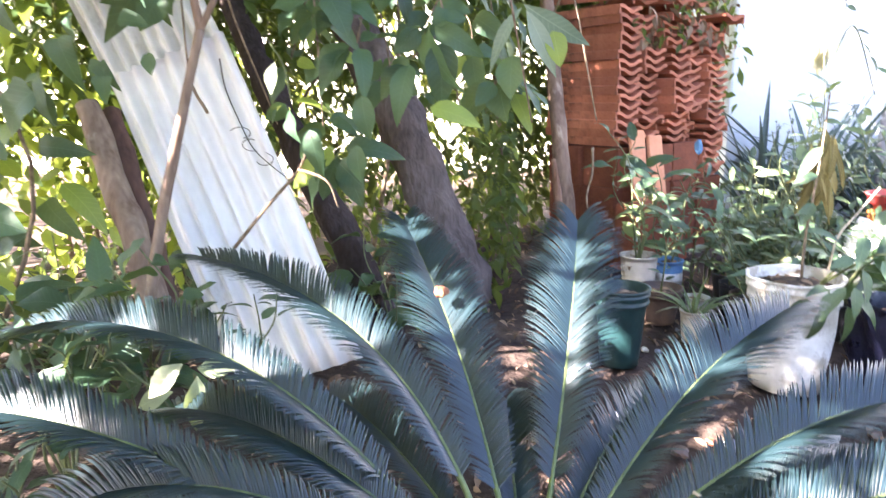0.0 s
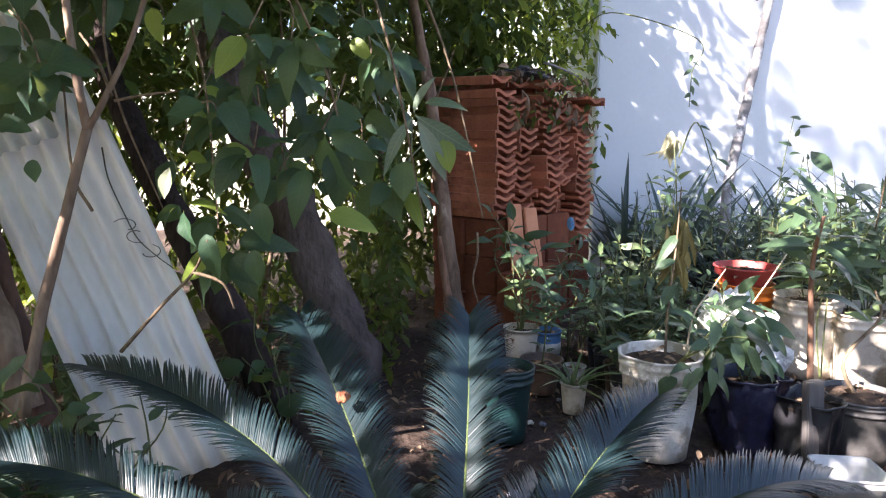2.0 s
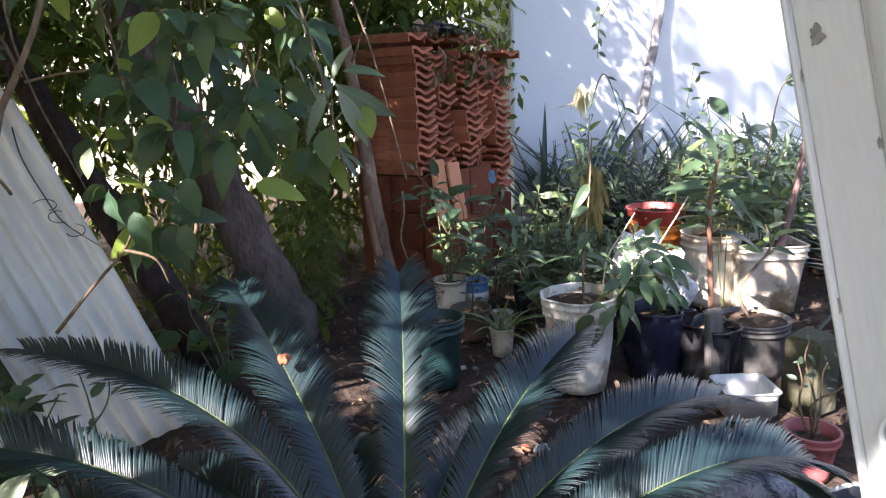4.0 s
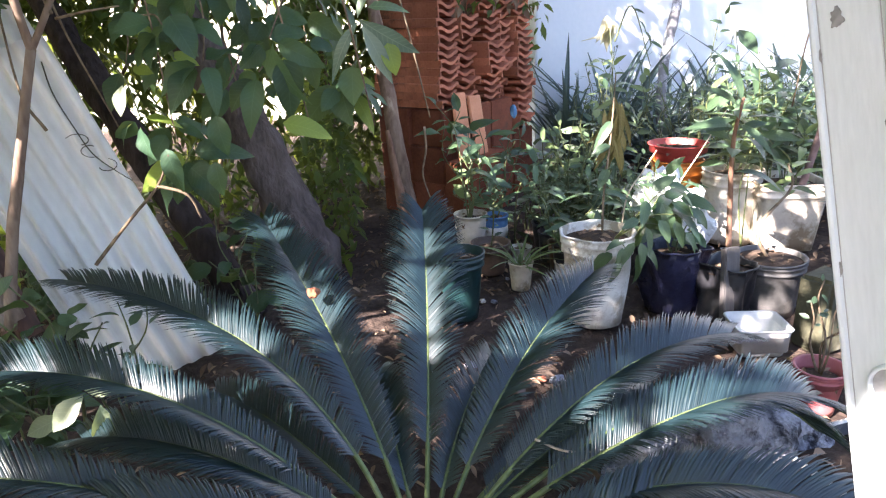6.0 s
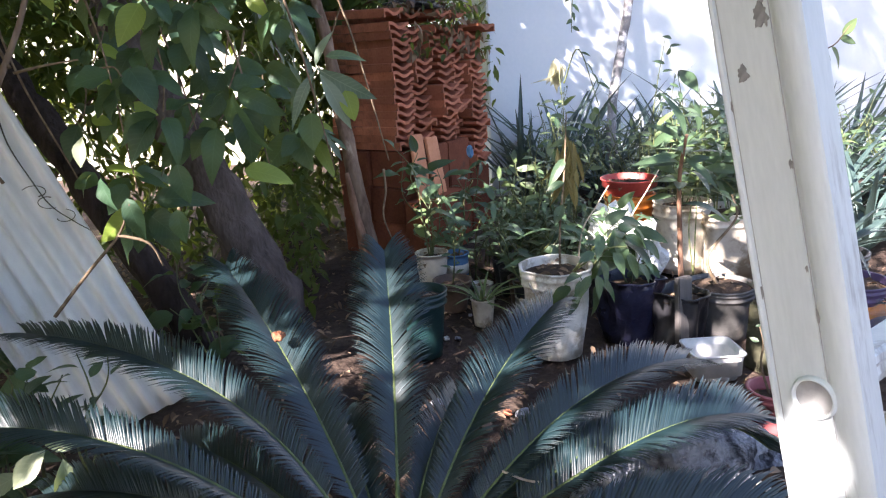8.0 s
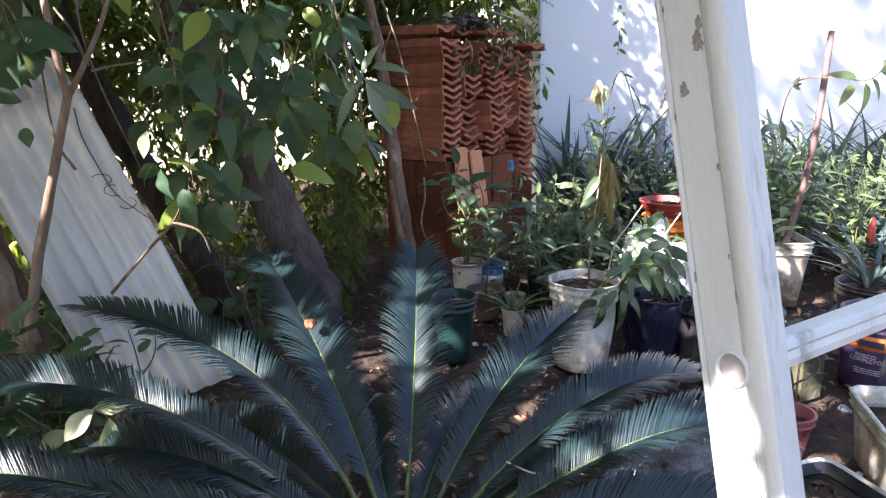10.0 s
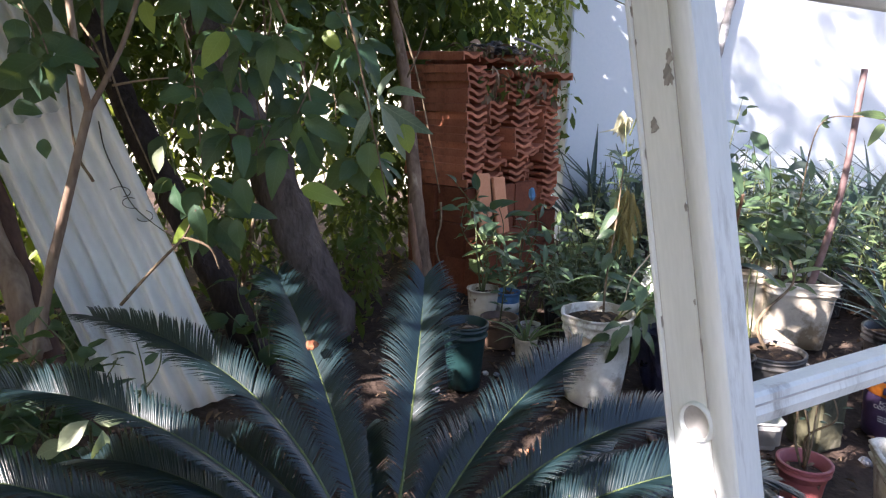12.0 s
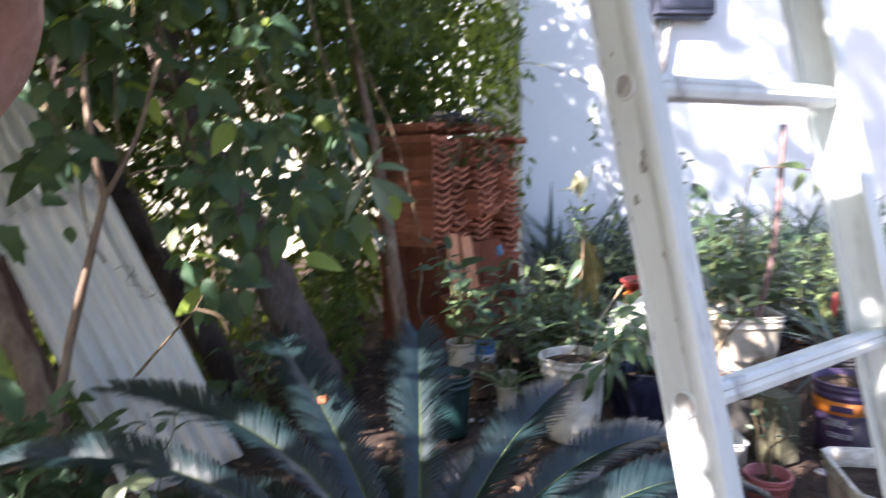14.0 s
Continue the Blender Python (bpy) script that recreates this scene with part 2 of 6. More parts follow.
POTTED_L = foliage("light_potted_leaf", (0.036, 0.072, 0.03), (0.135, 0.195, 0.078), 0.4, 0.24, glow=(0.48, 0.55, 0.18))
STRAP = foliage("strap_leaf", (0.02, 0.044, 0.042), (0.062, 0.1, 0.092), 0.38, 0.15, 0.5, (0.3, 0.4, 0.25))
DRY = foliage("withered_leaf", (0.14, 0.13, 0.05), (0.3, 0.26, 0.11), 0.7, 0.3, glow=(0.6, 0.5, 0.2))
GLOSSY = foliage("glossy_leaf", (0.014, 0.036, 0.018), (0.042, 0.088, 0.034), 0.34, 0.2, 0.5, (0.45, 0.6, 0.12))
STRAW = foliage("straw_leaf", (0.1, 0.085, 0.03), (0.27, 0.23, 0.1), 0.8, 0.2, 0.2, (0.5, 0.42, 0.16))
BLEACHED = foliage("bleached_leaf", (0.36, 0.36, 0.26), (0.58, 0.57, 0.44), 0.7, 0.4, 0.2, (0.7, 0.68, 0.45))
# green leaf made pale: the glare of the sun is put into its colour
SUNLIT_LEAF = foliage("sunlit_leaf", (0.2, 0.27, 0.15), (0.34, 0.4, 0.25), 0.35, 0.3)
CANOPY = foliage("canopy_leaf", (0.03, 0.08, 0.02), (0.09, 0.17, 0.04), 0.45, 0.3, island=True)


# ---- building helpers ----
def thing(name, loc, label, category, group="", rz=0.0):
    ob = new(name)
    ob.empty_display_size = 0.05
    ob.matrix_world = pose(*loc, 0, 0, rz)
    return tagged(ob, label, category, group)


def part(name, bm, material, parent=None, label=""):
    """Links a bmesh, or a ready mesh, as one object under a thing or a part."""
    if isinstance(bm, bmesh.types.BMesh):
        me = bpy.data.meshes.new(name)
        bm.normal_update()
        bm.to_mesh(me)
        bm.free()
    else:
        me = bm
    if material and not me.materials:
        me.materials.append(material)
    ob = new(name, me)
    ob.parent = parent
    return tagged(ob, label)


def alone(name, bm, material, loc, label, category, group="", rz=0.0, kind=""):
    """A thing of one mesh."""
    ob = part(name, bm, material)
    ob.matrix_world = pose(*loc, 0, 0, rz)
    return tagged(ob, label, category, group, kind)


def mesh_of(name, verts, faces, material, smooth=True):
    me = bpy.data.meshes.new(name)
    me.from_pydata([tuple(v) for v in verts], [], faces)
    if smooth:
        me.polygons.foreach_set("use_smooth", [True] * len(me.polygons))
    me.materials.append(material)
    me.update()
    return me


def box_bm(sx, sy, sz, bevel=0.004, base=True, segments=2):
    bm = bmesh.new()
    bmesh.ops.create_cube(bm, size=1.0)
    bmesh.ops.scale(bm, vec=(sx, sy, sz), verts=bm.verts)
    if base:
        bmesh.ops.translate(bm, vec=(0, 0, sz / 2), verts=bm.verts)
    if bevel:
        bmesh.ops.bevel(bm, geom=bm.edges[:], offset=bevel, segments=segments, affect="EDGES")
    return bm


def lathe_bm(profile, n=36, square=0.0, wob=0.0, seed=0):
    """Turns a profile of (radius, height) round the upright; square above 0 makes it a rounded square, wob dents it."""
    bm = bmesh.new()
    rings = []
    for k, (r, h) in enumerate(profile):
        ring = []
        for i in range(n):
            a = 2 * math.pi * (i + 0.5) / n
            c, s = math.cos(a), math.sin(a)
            q = 1.0
            if square:
                e = 2 + 10 * square
                q = (abs(c) ** e + abs(s) ** e) ** (-1 / e)
            w = 1 + wob * (noise.noise(Vector((c * 1.7 + seed, s * 1.7, h * 6))) + 0.35 * noise.noise(Vector((c * 5 + seed, s * 5, h * 16))))
            ring.append(bm.verts.new((r * q * c * w, r * q * s * w, h)))
        rings.append(ring)
    for a, b in zip(rings, rings[1:]):
        for i in range(n):
            f = bm.faces.new((a[i], a[(i + 1) % n], b[(i + 1) % n], b[i]))
            f.smooth = True
    for ring, flip in ((rings[0], True), (rings[-1], False)):
        bm.faces.new(ring[::-1] if flip else ring)
    return bm


def smooth_path(points, steps=8):
    """A Catmull-Rom line through points."""
    p = [Vector(q) for q in points]
    p = [2 * p[0] - p[1]] + p + [2 * p[-1] - p[-2]]
    out = []
    for i in range(1, len(p) - 2):
        a, b, c, d = p[i - 1:i + 3]
        for k in range(steps):
            t = k / steps
            out.append(0.5 * (2 * b + (c - a) * t + (2 * a - 5 * b + 4 * c - d) * t * t + (3 * b - a - 3 * c + d) * t ** 3))
    return out + [p[-2]]


def tube_bm(points, r0, r1, n=10, steps=6, rough=0.0, seed=0.0, bm=None):
    """A tapered round limb along points."""
    bm = bm or bmesh.new()
    path = smooth_path(points, steps)
    last, ring = None, None
    for k, q in enumerate(path):
        t = (path[min(k + 1, len(path) - 1)] - path[max(k - 1, 0)]).normalized()
        side = t.cross(Vector((0.3, 1, 0.2))).normalized()
        up = side.cross(t)
        r = r0 + (r1 - r0) * k / (len(path) - 1)
        ring = []
        for i in range(n):
            a = 2 * math.pi * i / n
            v = side * math.cos(a) + up * math.sin(a)
            w = r * (1 + rough * noise.noise(q * 9 + v * 1.3 + Vector((seed, 0, 0))))
            ring.append(bm.verts.new(q + v * w))
        if last:
            for i in range(n):
                bm.faces.new((last[i], last[(i + 1) % n], ring[(i + 1) % n], ring[i])).smooth = True
        else:
            bm.faces.new(ring[::-1])
        last = ring
    bm.faces.new(ring)
    return bm


def leaf_shape(length, width, kind="ovate", segments=6, fold=0.25, droop=0.25, wave=0.0):
    """Verts and faces of one leaf along +x from its stalk, its upper side up."""
    verts, faces = [], []
    for i in range(segments + 1):
        t = i / segments
        if kind == "ovate":
            w = 2.05 * t ** 0.6 * (1 - t) ** 0.95
        elif kind == "heart":
            w = (1 - t) ** 0.75 * min(1, 0.55 + 5 * t) * 1.1
        elif kind == "strap":
            w = min(1, 0.6 + 1.2 * t) * (1 - t ** 3)
        else:
            w = math.sin(math.pi * min(1, t * 0.97 + 0.015)) ** 1.1
        w = max(w, 0.02) * width / 2
        x = length * (t - 0.12 * droop * t * t)
        z = -droop * length * t * t
        f = wave * math.sin(9 * t) * w
        verts += [(x, w, z + fold * w + f), (x, 0, z), (x, -w, z + fold * w - f)]
        if i:
            a, b = 3 * (i - 1), 3 * i
            faces += [(a, a + 1, b + 1, b), (a + 1, a + 2, b + 2, b + 1)]
    return verts, faces


def leaf_mesh(name, material, *args, **kw):
    return mesh_of(name, *leaf_shape(*args, **kw), material)


def facing(way, normal, loc, size=1.0, roll=0.0):
    """The pose of a leaf at loc that grows along way, its upper side towards normal."""
    x = Vector(way).normalized()
    z = Vector(normal)
    y = z.cross(x)
    y = y.normalized() if y.length > 1e-4 else Vector((0, 1, 0))
    z = x.cross(y)
    m = Matrix((x, y, z)).transposed().to_4x4()
    return Matrix.Translation(loc) @ m @ pose(0, 0, 0, roll, 0, 0) @ Matrix.Scale(size, 4)


def scatter(name, shape, material, places, yaw, pitch, roll, size):
    """One mesh of many leaves; the arrays give each leaf's place, turn, and size."""
    v0, f0 = np.array(shape[0]), np.array(shape[1])
    n, k = len(places), len(shape[0])
    cy, sy, cp, sp, cr, sr = np.cos(yaw), np.sin(yaw), np.cos(pitch), np.sin(pitch), np.cos(roll), np.sin(roll)
    x = v0[None, :, 0] * size[:, None]
    y = v0[None, :, 1] * size[:, None]
    z = v0[None, :, 2] * size[:, None]
    y, z = y * cr[:, None] - z * sr[:, None], y * sr[:, None] + z * cr[:, None]
    x, z = x * cp[:, None] + z * sp[:, None], -x * sp[:, None] + z * cp[:, None]
    x, y = x * cy[:, None] - y * sy[:, None], x * sy[:, None] + y * cy[:, None]
    co = np.stack((x, y, z), 2) + np.asarray(places)[:, None, :]
    faces = (f0[None] + (np.arange(n) * k)[:, None, None]).reshape(-1, f0.shape[1])
    me = bpy.data.meshes.new(name)
    me.vertices.add(n * k)
    me.vertices.foreach_set("co", co.reshape(-1))
    me.loops.add(faces.size)
    me.loops.foreach_set("vertex_index", faces.reshape(-1).astype(np.int32))
    me.polygons.add(len(faces))
    me.polygons.foreach_set("loop_start", np.arange(0, faces.size, f0.shape[1], dtype=np.int32))
    me.polygons.foreach_set("use_smooth", np.ones(len(faces), dtype=bool))
    me.materials.append(material)
    me.update(calc_edges=True)
    return me


def clumps(rng, n, low, high, per=9, spread=0.16):
    """Places for n leaves, gathered in clumps inside a box."""
    c = rng.uniform(low, high, (max(1, n // per), 3))
    p = c[rng.integers(0, len(c), n)] + rng.normal(0, spread, (n, 3))
    return p


def leafy(rng, n):
    """Yaw, pitch (most hang down), roll and size for n leaves."""
    return rng.uniform(0, 2 * math.pi, n), rng.normal(0.5, 0.5, n), rng.normal(0, 0.5, n), rng.uniform(0.65, 1.35, n)


# ---- the setting ----
def ground_mesh():
    s = np.linspace(-1, 1, 150)
    xs = 0.6 + 3.2 * s + 120 * s ** 9
    ys = 2.4 + 3.2 * s + 120 * s ** 9
    verts = []
    for y in ys:
        for x in xs:
            near = math.exp(-((x - 0.6) ** 2 + (y - 2.4) ** 2) / 40)
            h = 0.028 * noise.noise(Vector((x * 2.1, y * 2.1, 0))) + 0.012 * noise.noise(Vector((x * 9, y * 9, 3)))
            verts.append((x, y, near * h - 0.012))
    n = len(s)
    faces = [(j * n + i, j * n + i + 1, (j + 1) * n + i + 1, (j + 1) * n + i) for j in range(n - 1) for i in range(n - 1)]
    return mesh_of("ground", verts, faces, SOIL)


ground = tagged(part("ground", ground_mesh(), None), "dark bare garden soil with dry leaf litter", "ground", kind="structure")

wall = alone("wall_back", box_bm(8.0, 0.2, 4.2, 0.01), WALL_PAINT, (5.87, 5.25, -0.3), "pale blue painted masonry wall, partly in sun", "wall", kind="structure")
alone("wall_end", box_bm(0.2, 4.0, 4.2, 0.01), WALL_PAINT, (1.97, 7.353, -0.3), "pale blue painted end wall of the house", "wall", kind="structure")
alone("wall_yard", box_bm(14.0, 0.2, 2.6, 0.01), PALE_WALL, (-5.15, 8.6, -0.3), "sunlit pale plastered boundary wall behind the hedge", "wall", kind="structure")
alone("wall_side", box_bm(0.2, 12.0, 2.6, 0.01), PALE_WALL, (-12.2, 2.5, -0.3), "sunlit pale plastered boundary wall beside the garden", "wall", kind="structure")

rng = np.random.default_rng(5)
n = 4200
p = np.column_stack((rng.uniform(-1.6, 3.0, n), rng.uniform(0.6, 4.8, n), rng.uniform(0.004, 0.022, n)))
tagged(part("leaf_litter", scatter("leaf_litter", leaf_shape(0.034, 0.014, "lance", 3, 0.5, 0.4), LITTER, p, rng.uniform(0, 6.3, n), rng.normal(0, 0.25, n), rng.normal(0, 0.4, n), rng.uniform(0.5, 1.5, n)), None),
       "brown dry leaves lying on the soil", "leaf litter", kind="stuff")


# ---- trunks, hedge and canopy ----
LEAN_L = 0.24
r_ = Vector((0.92, 0.39, 0)).normalized()
u_ = Vector((-0.39 * LEAN_L, 0.92 * LEAN_L, 0.97)).normalized()
LADDER_AT = Matrix.Translation((0.557, 0.412, 0.846)) @ Matrix((r_, u_.cross(r_).normalized(), u_)).transposed().to_4x4()


def trunk(name, points, r0, r1, material, label, category="trunk", rough=0.35, n=14):
    base = Vector(points[0])
    ob = part(name, tube_bm([Vector(q) - base for q in points], r0, r1, n, 8, rough, base.x), material)
    ob.location = base
    return tagged(ob, label, category)


tree = thing("leaning_tree", (0.188, 2.926, 0.033), "dark rough tree with leaning trunks and a spreading crown", "tree")
to = tree.location.copy()
part("trunk", tube_bm([Vector(q) - to for q in ((0.188, 2.926, 0.033), (0.062, 2.937, 0.330), (-0.118, 3.057, 0.772), (-0.333, 3.230, 1.180), (-0.513, 3.452, 1.606), (-0.609, 3.678, 2.114))], 0.105, 0.085, 16, 8, 0.4), BARK, tree)
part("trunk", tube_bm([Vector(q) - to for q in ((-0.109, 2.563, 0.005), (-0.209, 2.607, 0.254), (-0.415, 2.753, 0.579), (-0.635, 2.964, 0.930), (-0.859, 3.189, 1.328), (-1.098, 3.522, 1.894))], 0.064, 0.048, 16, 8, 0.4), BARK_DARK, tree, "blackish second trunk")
slim = thing("slim_tree", (0.594, 3.121, 0.0), "slim tan tree trunk standing before the tile stack", "tree")
so_ = slim.location.copy()
part("trunk", tube_bm([Vector(q) - so_ for q in ((0.6, 3.1, -0.02), (0.594, 3.121, 0.132), (0.576, 3.182, 0.397), (0.541, 3.283, 0.787), (0.507, 3.389, 1.173), (0.455, 3.493, 1.530), (0.36, 3.713, 2.157))], 0.046, 0.02, 14, 8, 0.35, 0.6), SLIM_BARK, slim)
part("bark_strip", tube_bm([Vector(q) - so_ for q in ((0.575, 3.08, 0.16), (0.545, 3.12, 0.4), (0.52, 3.17, 0.6))], 0.026, 0.012, 10, 6, 0.5, 3.0), CLAY_BARK, slim, "reddish strip of peeling bark")
part("twig", tube_bm([Vector(q) - so_ for q in ((0.507, 3.389, 1.173), (0.56, 3.33, 1.3), (0.6, 3.3, 1.42))], 0.006, 0.003, 6, 5), TWIG, slim)
trunk("broken_post", [(-0.711, 2.059, 0.295), (-0.763, 2.090, 0.497), (-0.861, 2.167, 0.701), (-0.927, 2.210, 0.863)], 0.045, 0.035, BARK_TAN, "broken grey-brown wooden post leaning by the sheet", "post", 0.3)

trunk("old_post", [(-0.685, 2.120, 0.221), (-0.751, 2.171, 0.425), (-0.826, 2.224, 0.650), (-0.904, 2.291, 0.840)], 0.034, 0.03, BLACKISH, "dark reddish old wooden post by the sheet", "post", 0.3)

fork = thing("forked_branch", (-0.633, 1.914, 0.403), "bare brown forked branch rising before the sheet", "branch")
o = fork.location


def from_base(points, base):
    return [Vector(q) - base for q in points]


part("stem", tube_bm(from_base([(-0.633, 1.901, 0.339), (-0.579, 1.930, 0.602), (-0.507, 1.942, 0.845), (-0.449, 1.956, 1.042)], o), 0.016, 0.011, 8, 6, 0.2), BARK_TAN, fork)
part("limb", tube_bm(from_base([(-0.449, 1.956, 1.039), (-0.466, 1.957, 1.186), (-0.476, 1.961, 1.348), (-0.480, 1.990, 1.582)], o), 0.011, 0.008, 8, 6, 0.2, 2), BARK_TAN, fork, "sunlit upper limb")
part("limb", tube_bm(from_base([(-0.449, 1.956, 1.039), (-0.392, 1.948, 1.128), (-0.330, 1.945, 1.246), (-0.266, 1.980, 1.448)], o), 0.009, 0.006, 8, 6, 0.2, 4), BARK_TAN, fork)
part("twig", tube_bm(from_base([(-0.376, 1.942, 1.108), (-0.302, 1.937, 1.122), (-0.230, 1.952, 1.132)], o), 0.004, 0.002, 6, 5), TWIG, fork)
part("twig", tube_bm(from_base([(-0.383, 1.945, 1.120), (-0.423, 1.978, 1.212), (-0.469, 2.006, 1.273)], o), 0.005, 0.003, 6, 5), TWIG, fork)

# thin twigs of the shrub over the sheet
for pts in ([(-0.397, 1.920, 0.491), (-0.275, 1.895, 0.621), (-0.198, 1.877, 0.699), (-0.153, 1.847, 0.781)], [(-0.198, 1.877, 0.699), (-0.129, 1.873, 0.670), (-0.106, 1.880, 0.605)],
            [(0.610, 2.636, 0.687), (0.608, 2.612, 0.602), (0.589, 2.590, 0.508), (0.624, 2.566, 0.385)], [(-0.487, 2.040, 0.834), (-0.538, 2.066, 0.931), (-0.564, 2.116, 1.161)]):
    b = Vector(pts[0])
    tagged(part("twig", tube_bm([Vector(q) - b for q in pts], 0.005, 0.0025, 6, 6, 0.3), TWIG), "thin bare twig among the shrub leaves", "twig").location = b

# climbing stem with curls on the sheet
vine_pts = [(-0.589, 2.400, 0.995), (-0.566, 2.370, 0.902), (-0.517, 2.340, 0.799), (-0.474, 2.320, 0.721), (-0.419, 2.310, 0.669), (-0.369, 2.300, 0.632)]
b = Vector(vine_pts[0])
vine = thing("climbing_vine", b, "dark thin climbing vine on the corrugated sheet", "vine")
part("stem", tube_bm(from_base(vine_pts, b), 0.0024, 0.0016, 6, 8), VINE_M, vine)
for cx, cy in ((265, 365), (280, 390), (250, 350)):
    e = Vector(vine_pts[3]) + Vector(((cx - 262) * 0.002, -0.01, (372 - cy) * 0.002))
    part("curl", tube_bm([e - b + Vector((0.02 * math.cos(a + cx) * (1 + 0.25 * a), -0.012, 0.013 * math.sin(a + cx) * (1 + 0.2 * a))) for a in np.linspace(0, 4, 7)], 0.0017, 0.0012, 6, 4), VINE_M, vine)

# gaps cut in the crowns so the sun lights chosen places: (place, radius)
RAIL_GAPS = tuple((tuple(LADDER_AT @ Vector((0.0, y, h))), r) for h, y, r in ((0.005, 0.01, 0.008), (-0.025, 0.013, 0.013), (-0.06, 0.014, 0.016), (-0.095, 0.014, 0.018), (-0.13, 0.013, 0.018)))
RAIL_GAPS += (((1.034, 0.718, 1.045), 0.03), ((-0.492, 1.961, 1.289), 0.03))
PALM_GAPS = (((0.694, 1.478, 0.386), 0.022), ((0.443, 1.624, 0.417), 0.028), ((0.466, 1.695, 0.456), 0.022), ((0.481, 1.802, 0.506), 0.02), ((0.385, 1.634, 0.437), 0.012), ((0.165, 1.631, 0.458), 0.022),
             ((0.707, 1.137, 0.366), 0.006), ((0.169, 1.520, 0.376), 0.0), ((-0.472, 1.414, 0.457), -0.01), ((-0.45, 1.137, 0.442), 0.012), ((-0.36, 1.122, 0.422), 0.004), ((-0.274, 1.127, 0.41), 0.008), ((-0.35, 0.83, 0.5), -0.005), ((-0.273, 1.380, 0.344), 0.008), ((-0.263, 1.372, 0.344), 0.01))
LOW_GAPS = (((-0.235, 1.844, 0.920), 0.03), ((-0.154, 1.844, 0.767), 0.01), ((-0.384, 1.581, 0.257), 0.03), ((1.35, 2.2, 0.46), -0.025), ((1.379, 2.019, 0.440), -0.02), ((1.557, 1.988, 0.191), -0.03), ((1.52, 1.86, 0.1), -0.04), ((1.869, 2.247, 0.206), 0.03),
            ((1.080, 1.207, 0.229), 0.03), ((1.668, 2.698, 0.333), 0.05), ((1.931, 2.700, 0.197), 0.03), ((2.187, 2.700, 0.071), 0.02), ((0.835, 2.992, 0.410), 0.03), ((1.614, 3.115, 0.615), 0.04), ((1.494, 1.663, 0.310), 0.02), ((1.579, 1.500, -0.005), 0.02))
FLOOR_GAPS = tuple(((x, y, 0.0), r) for x, y, r in ((0.295, 1.79, 0.02), (0.45, 1.655, 0.02), (0.55, 1.85, 0.0), (0.652, 2.074, -0.01), (0.397, 2.247, -0.01), (0.34, 2.4, 0.02), (0.31, 2.54, 0.02), (0.4, 2.64, 0.01), (0.45, 2.48, 0.0), (0.4, 2.12, -0.03), (0.5, 2.95, -0.02), (0.53, 2.74, 0.0)))
PALM_GAPS += (((0.899, 1.064, 0.403), 0.013), ((0.756, 1.258, 0.35), 0.0), ((0.547, 1.549, 0.3), 0.0))
GAPS = FLOOR_GAPS + RAIL_GAPS + PALM_GAPS + LOW_GAPS
rng = np.random.default_rng(8)
GAPS += tuple(((rng.uniform(0.8, 2.9), rng.uniform(2.5, 4.4), rng.uniform(0.15, 0.55)), rng.choice((0.0, 0.01, 0.03, 0.06))) for k in range(22))
GAPS += tuple(((rng.uniform(-1.7, 0.3), rng.uniform(3.2, 4.1), rng.uniform(0.15, 1.5)), rng.choice((-0.02, 0.01, 0.05))) for k in range(40))
GAPS += tuple(((rng.uniform(-1.6, -0.8), rng.uniform(3.0, 3.6), rng.uniform(0.2, 0.9)), rng.choice((0.03, 0.07))) for k in range(10))
GAPS += (((3.75, 5.14, 1.37), 0.1), ((4.28, 5.14, 1.58), 0.06), ((3.5, 5.14, 1.9), 0.12), ((4.7, 5.14, 1.2), 0.05))
GAPS += tuple(((rng.uniform(1.95, 2.6), 5.14, rng.uniform(0.5, 2.1)), rng.choice((-0.03, -0.01, 0.02, 0.04))) for k in range(12))
GAPS += tuple(((rng.uniform(-0.4, 1.3), rng.uniform(1.15, 1.9), 0.32), rng.choice((-0.045, -0.036, -0.028))) for k in range(7))


def open_gaps(places, shift):
    keep = np.ones(len(places), dtype=bool)
    way = np.array(SUN_WAY)
    for lit, radius in GAPS:
        d = places + np.array(shift) - np.array(lit)
        off = d - np.outer(d @ way, way)
        keep &= np.linalg.norm(off, axis=1) > radius + (0.05 if (lit, radius) in RAIL_GAPS else 0.054 if (lit, radius) in PALM_GAPS else 0.064)
    return places[keep]


# hedge and background leaves
rng = np.random.default_rng(11)


# thin places in the hedge: (bearing, slope, width)
THIN = ((-0.146, -0.016, 0.0245), (-0.170, 0.016, 0.0187), (-0.116, -0.033, 0.0129), (-0.065, 0.020, 0.0274), (-0.055, -0.016, 0.0158), (-0.074, -0.178, 0.0231), (-0.019, -0.187, 0.0129), (-0.305, -0.142, 0.0231), (-0.243, -0.238, 0.0289), (-0.248, -0.033, 0.0129), (-0.071, -0.101, 0.0187), (-0.277, -0.191, 0.0202), (-0.100, 0.052, 0.0145), (-0.132, 0.044, 0.0129), (-0.100, -0.126, 0.0203), (-0.124, -0.101, 0.0174), (-0.047, -0.134, 0.0145))


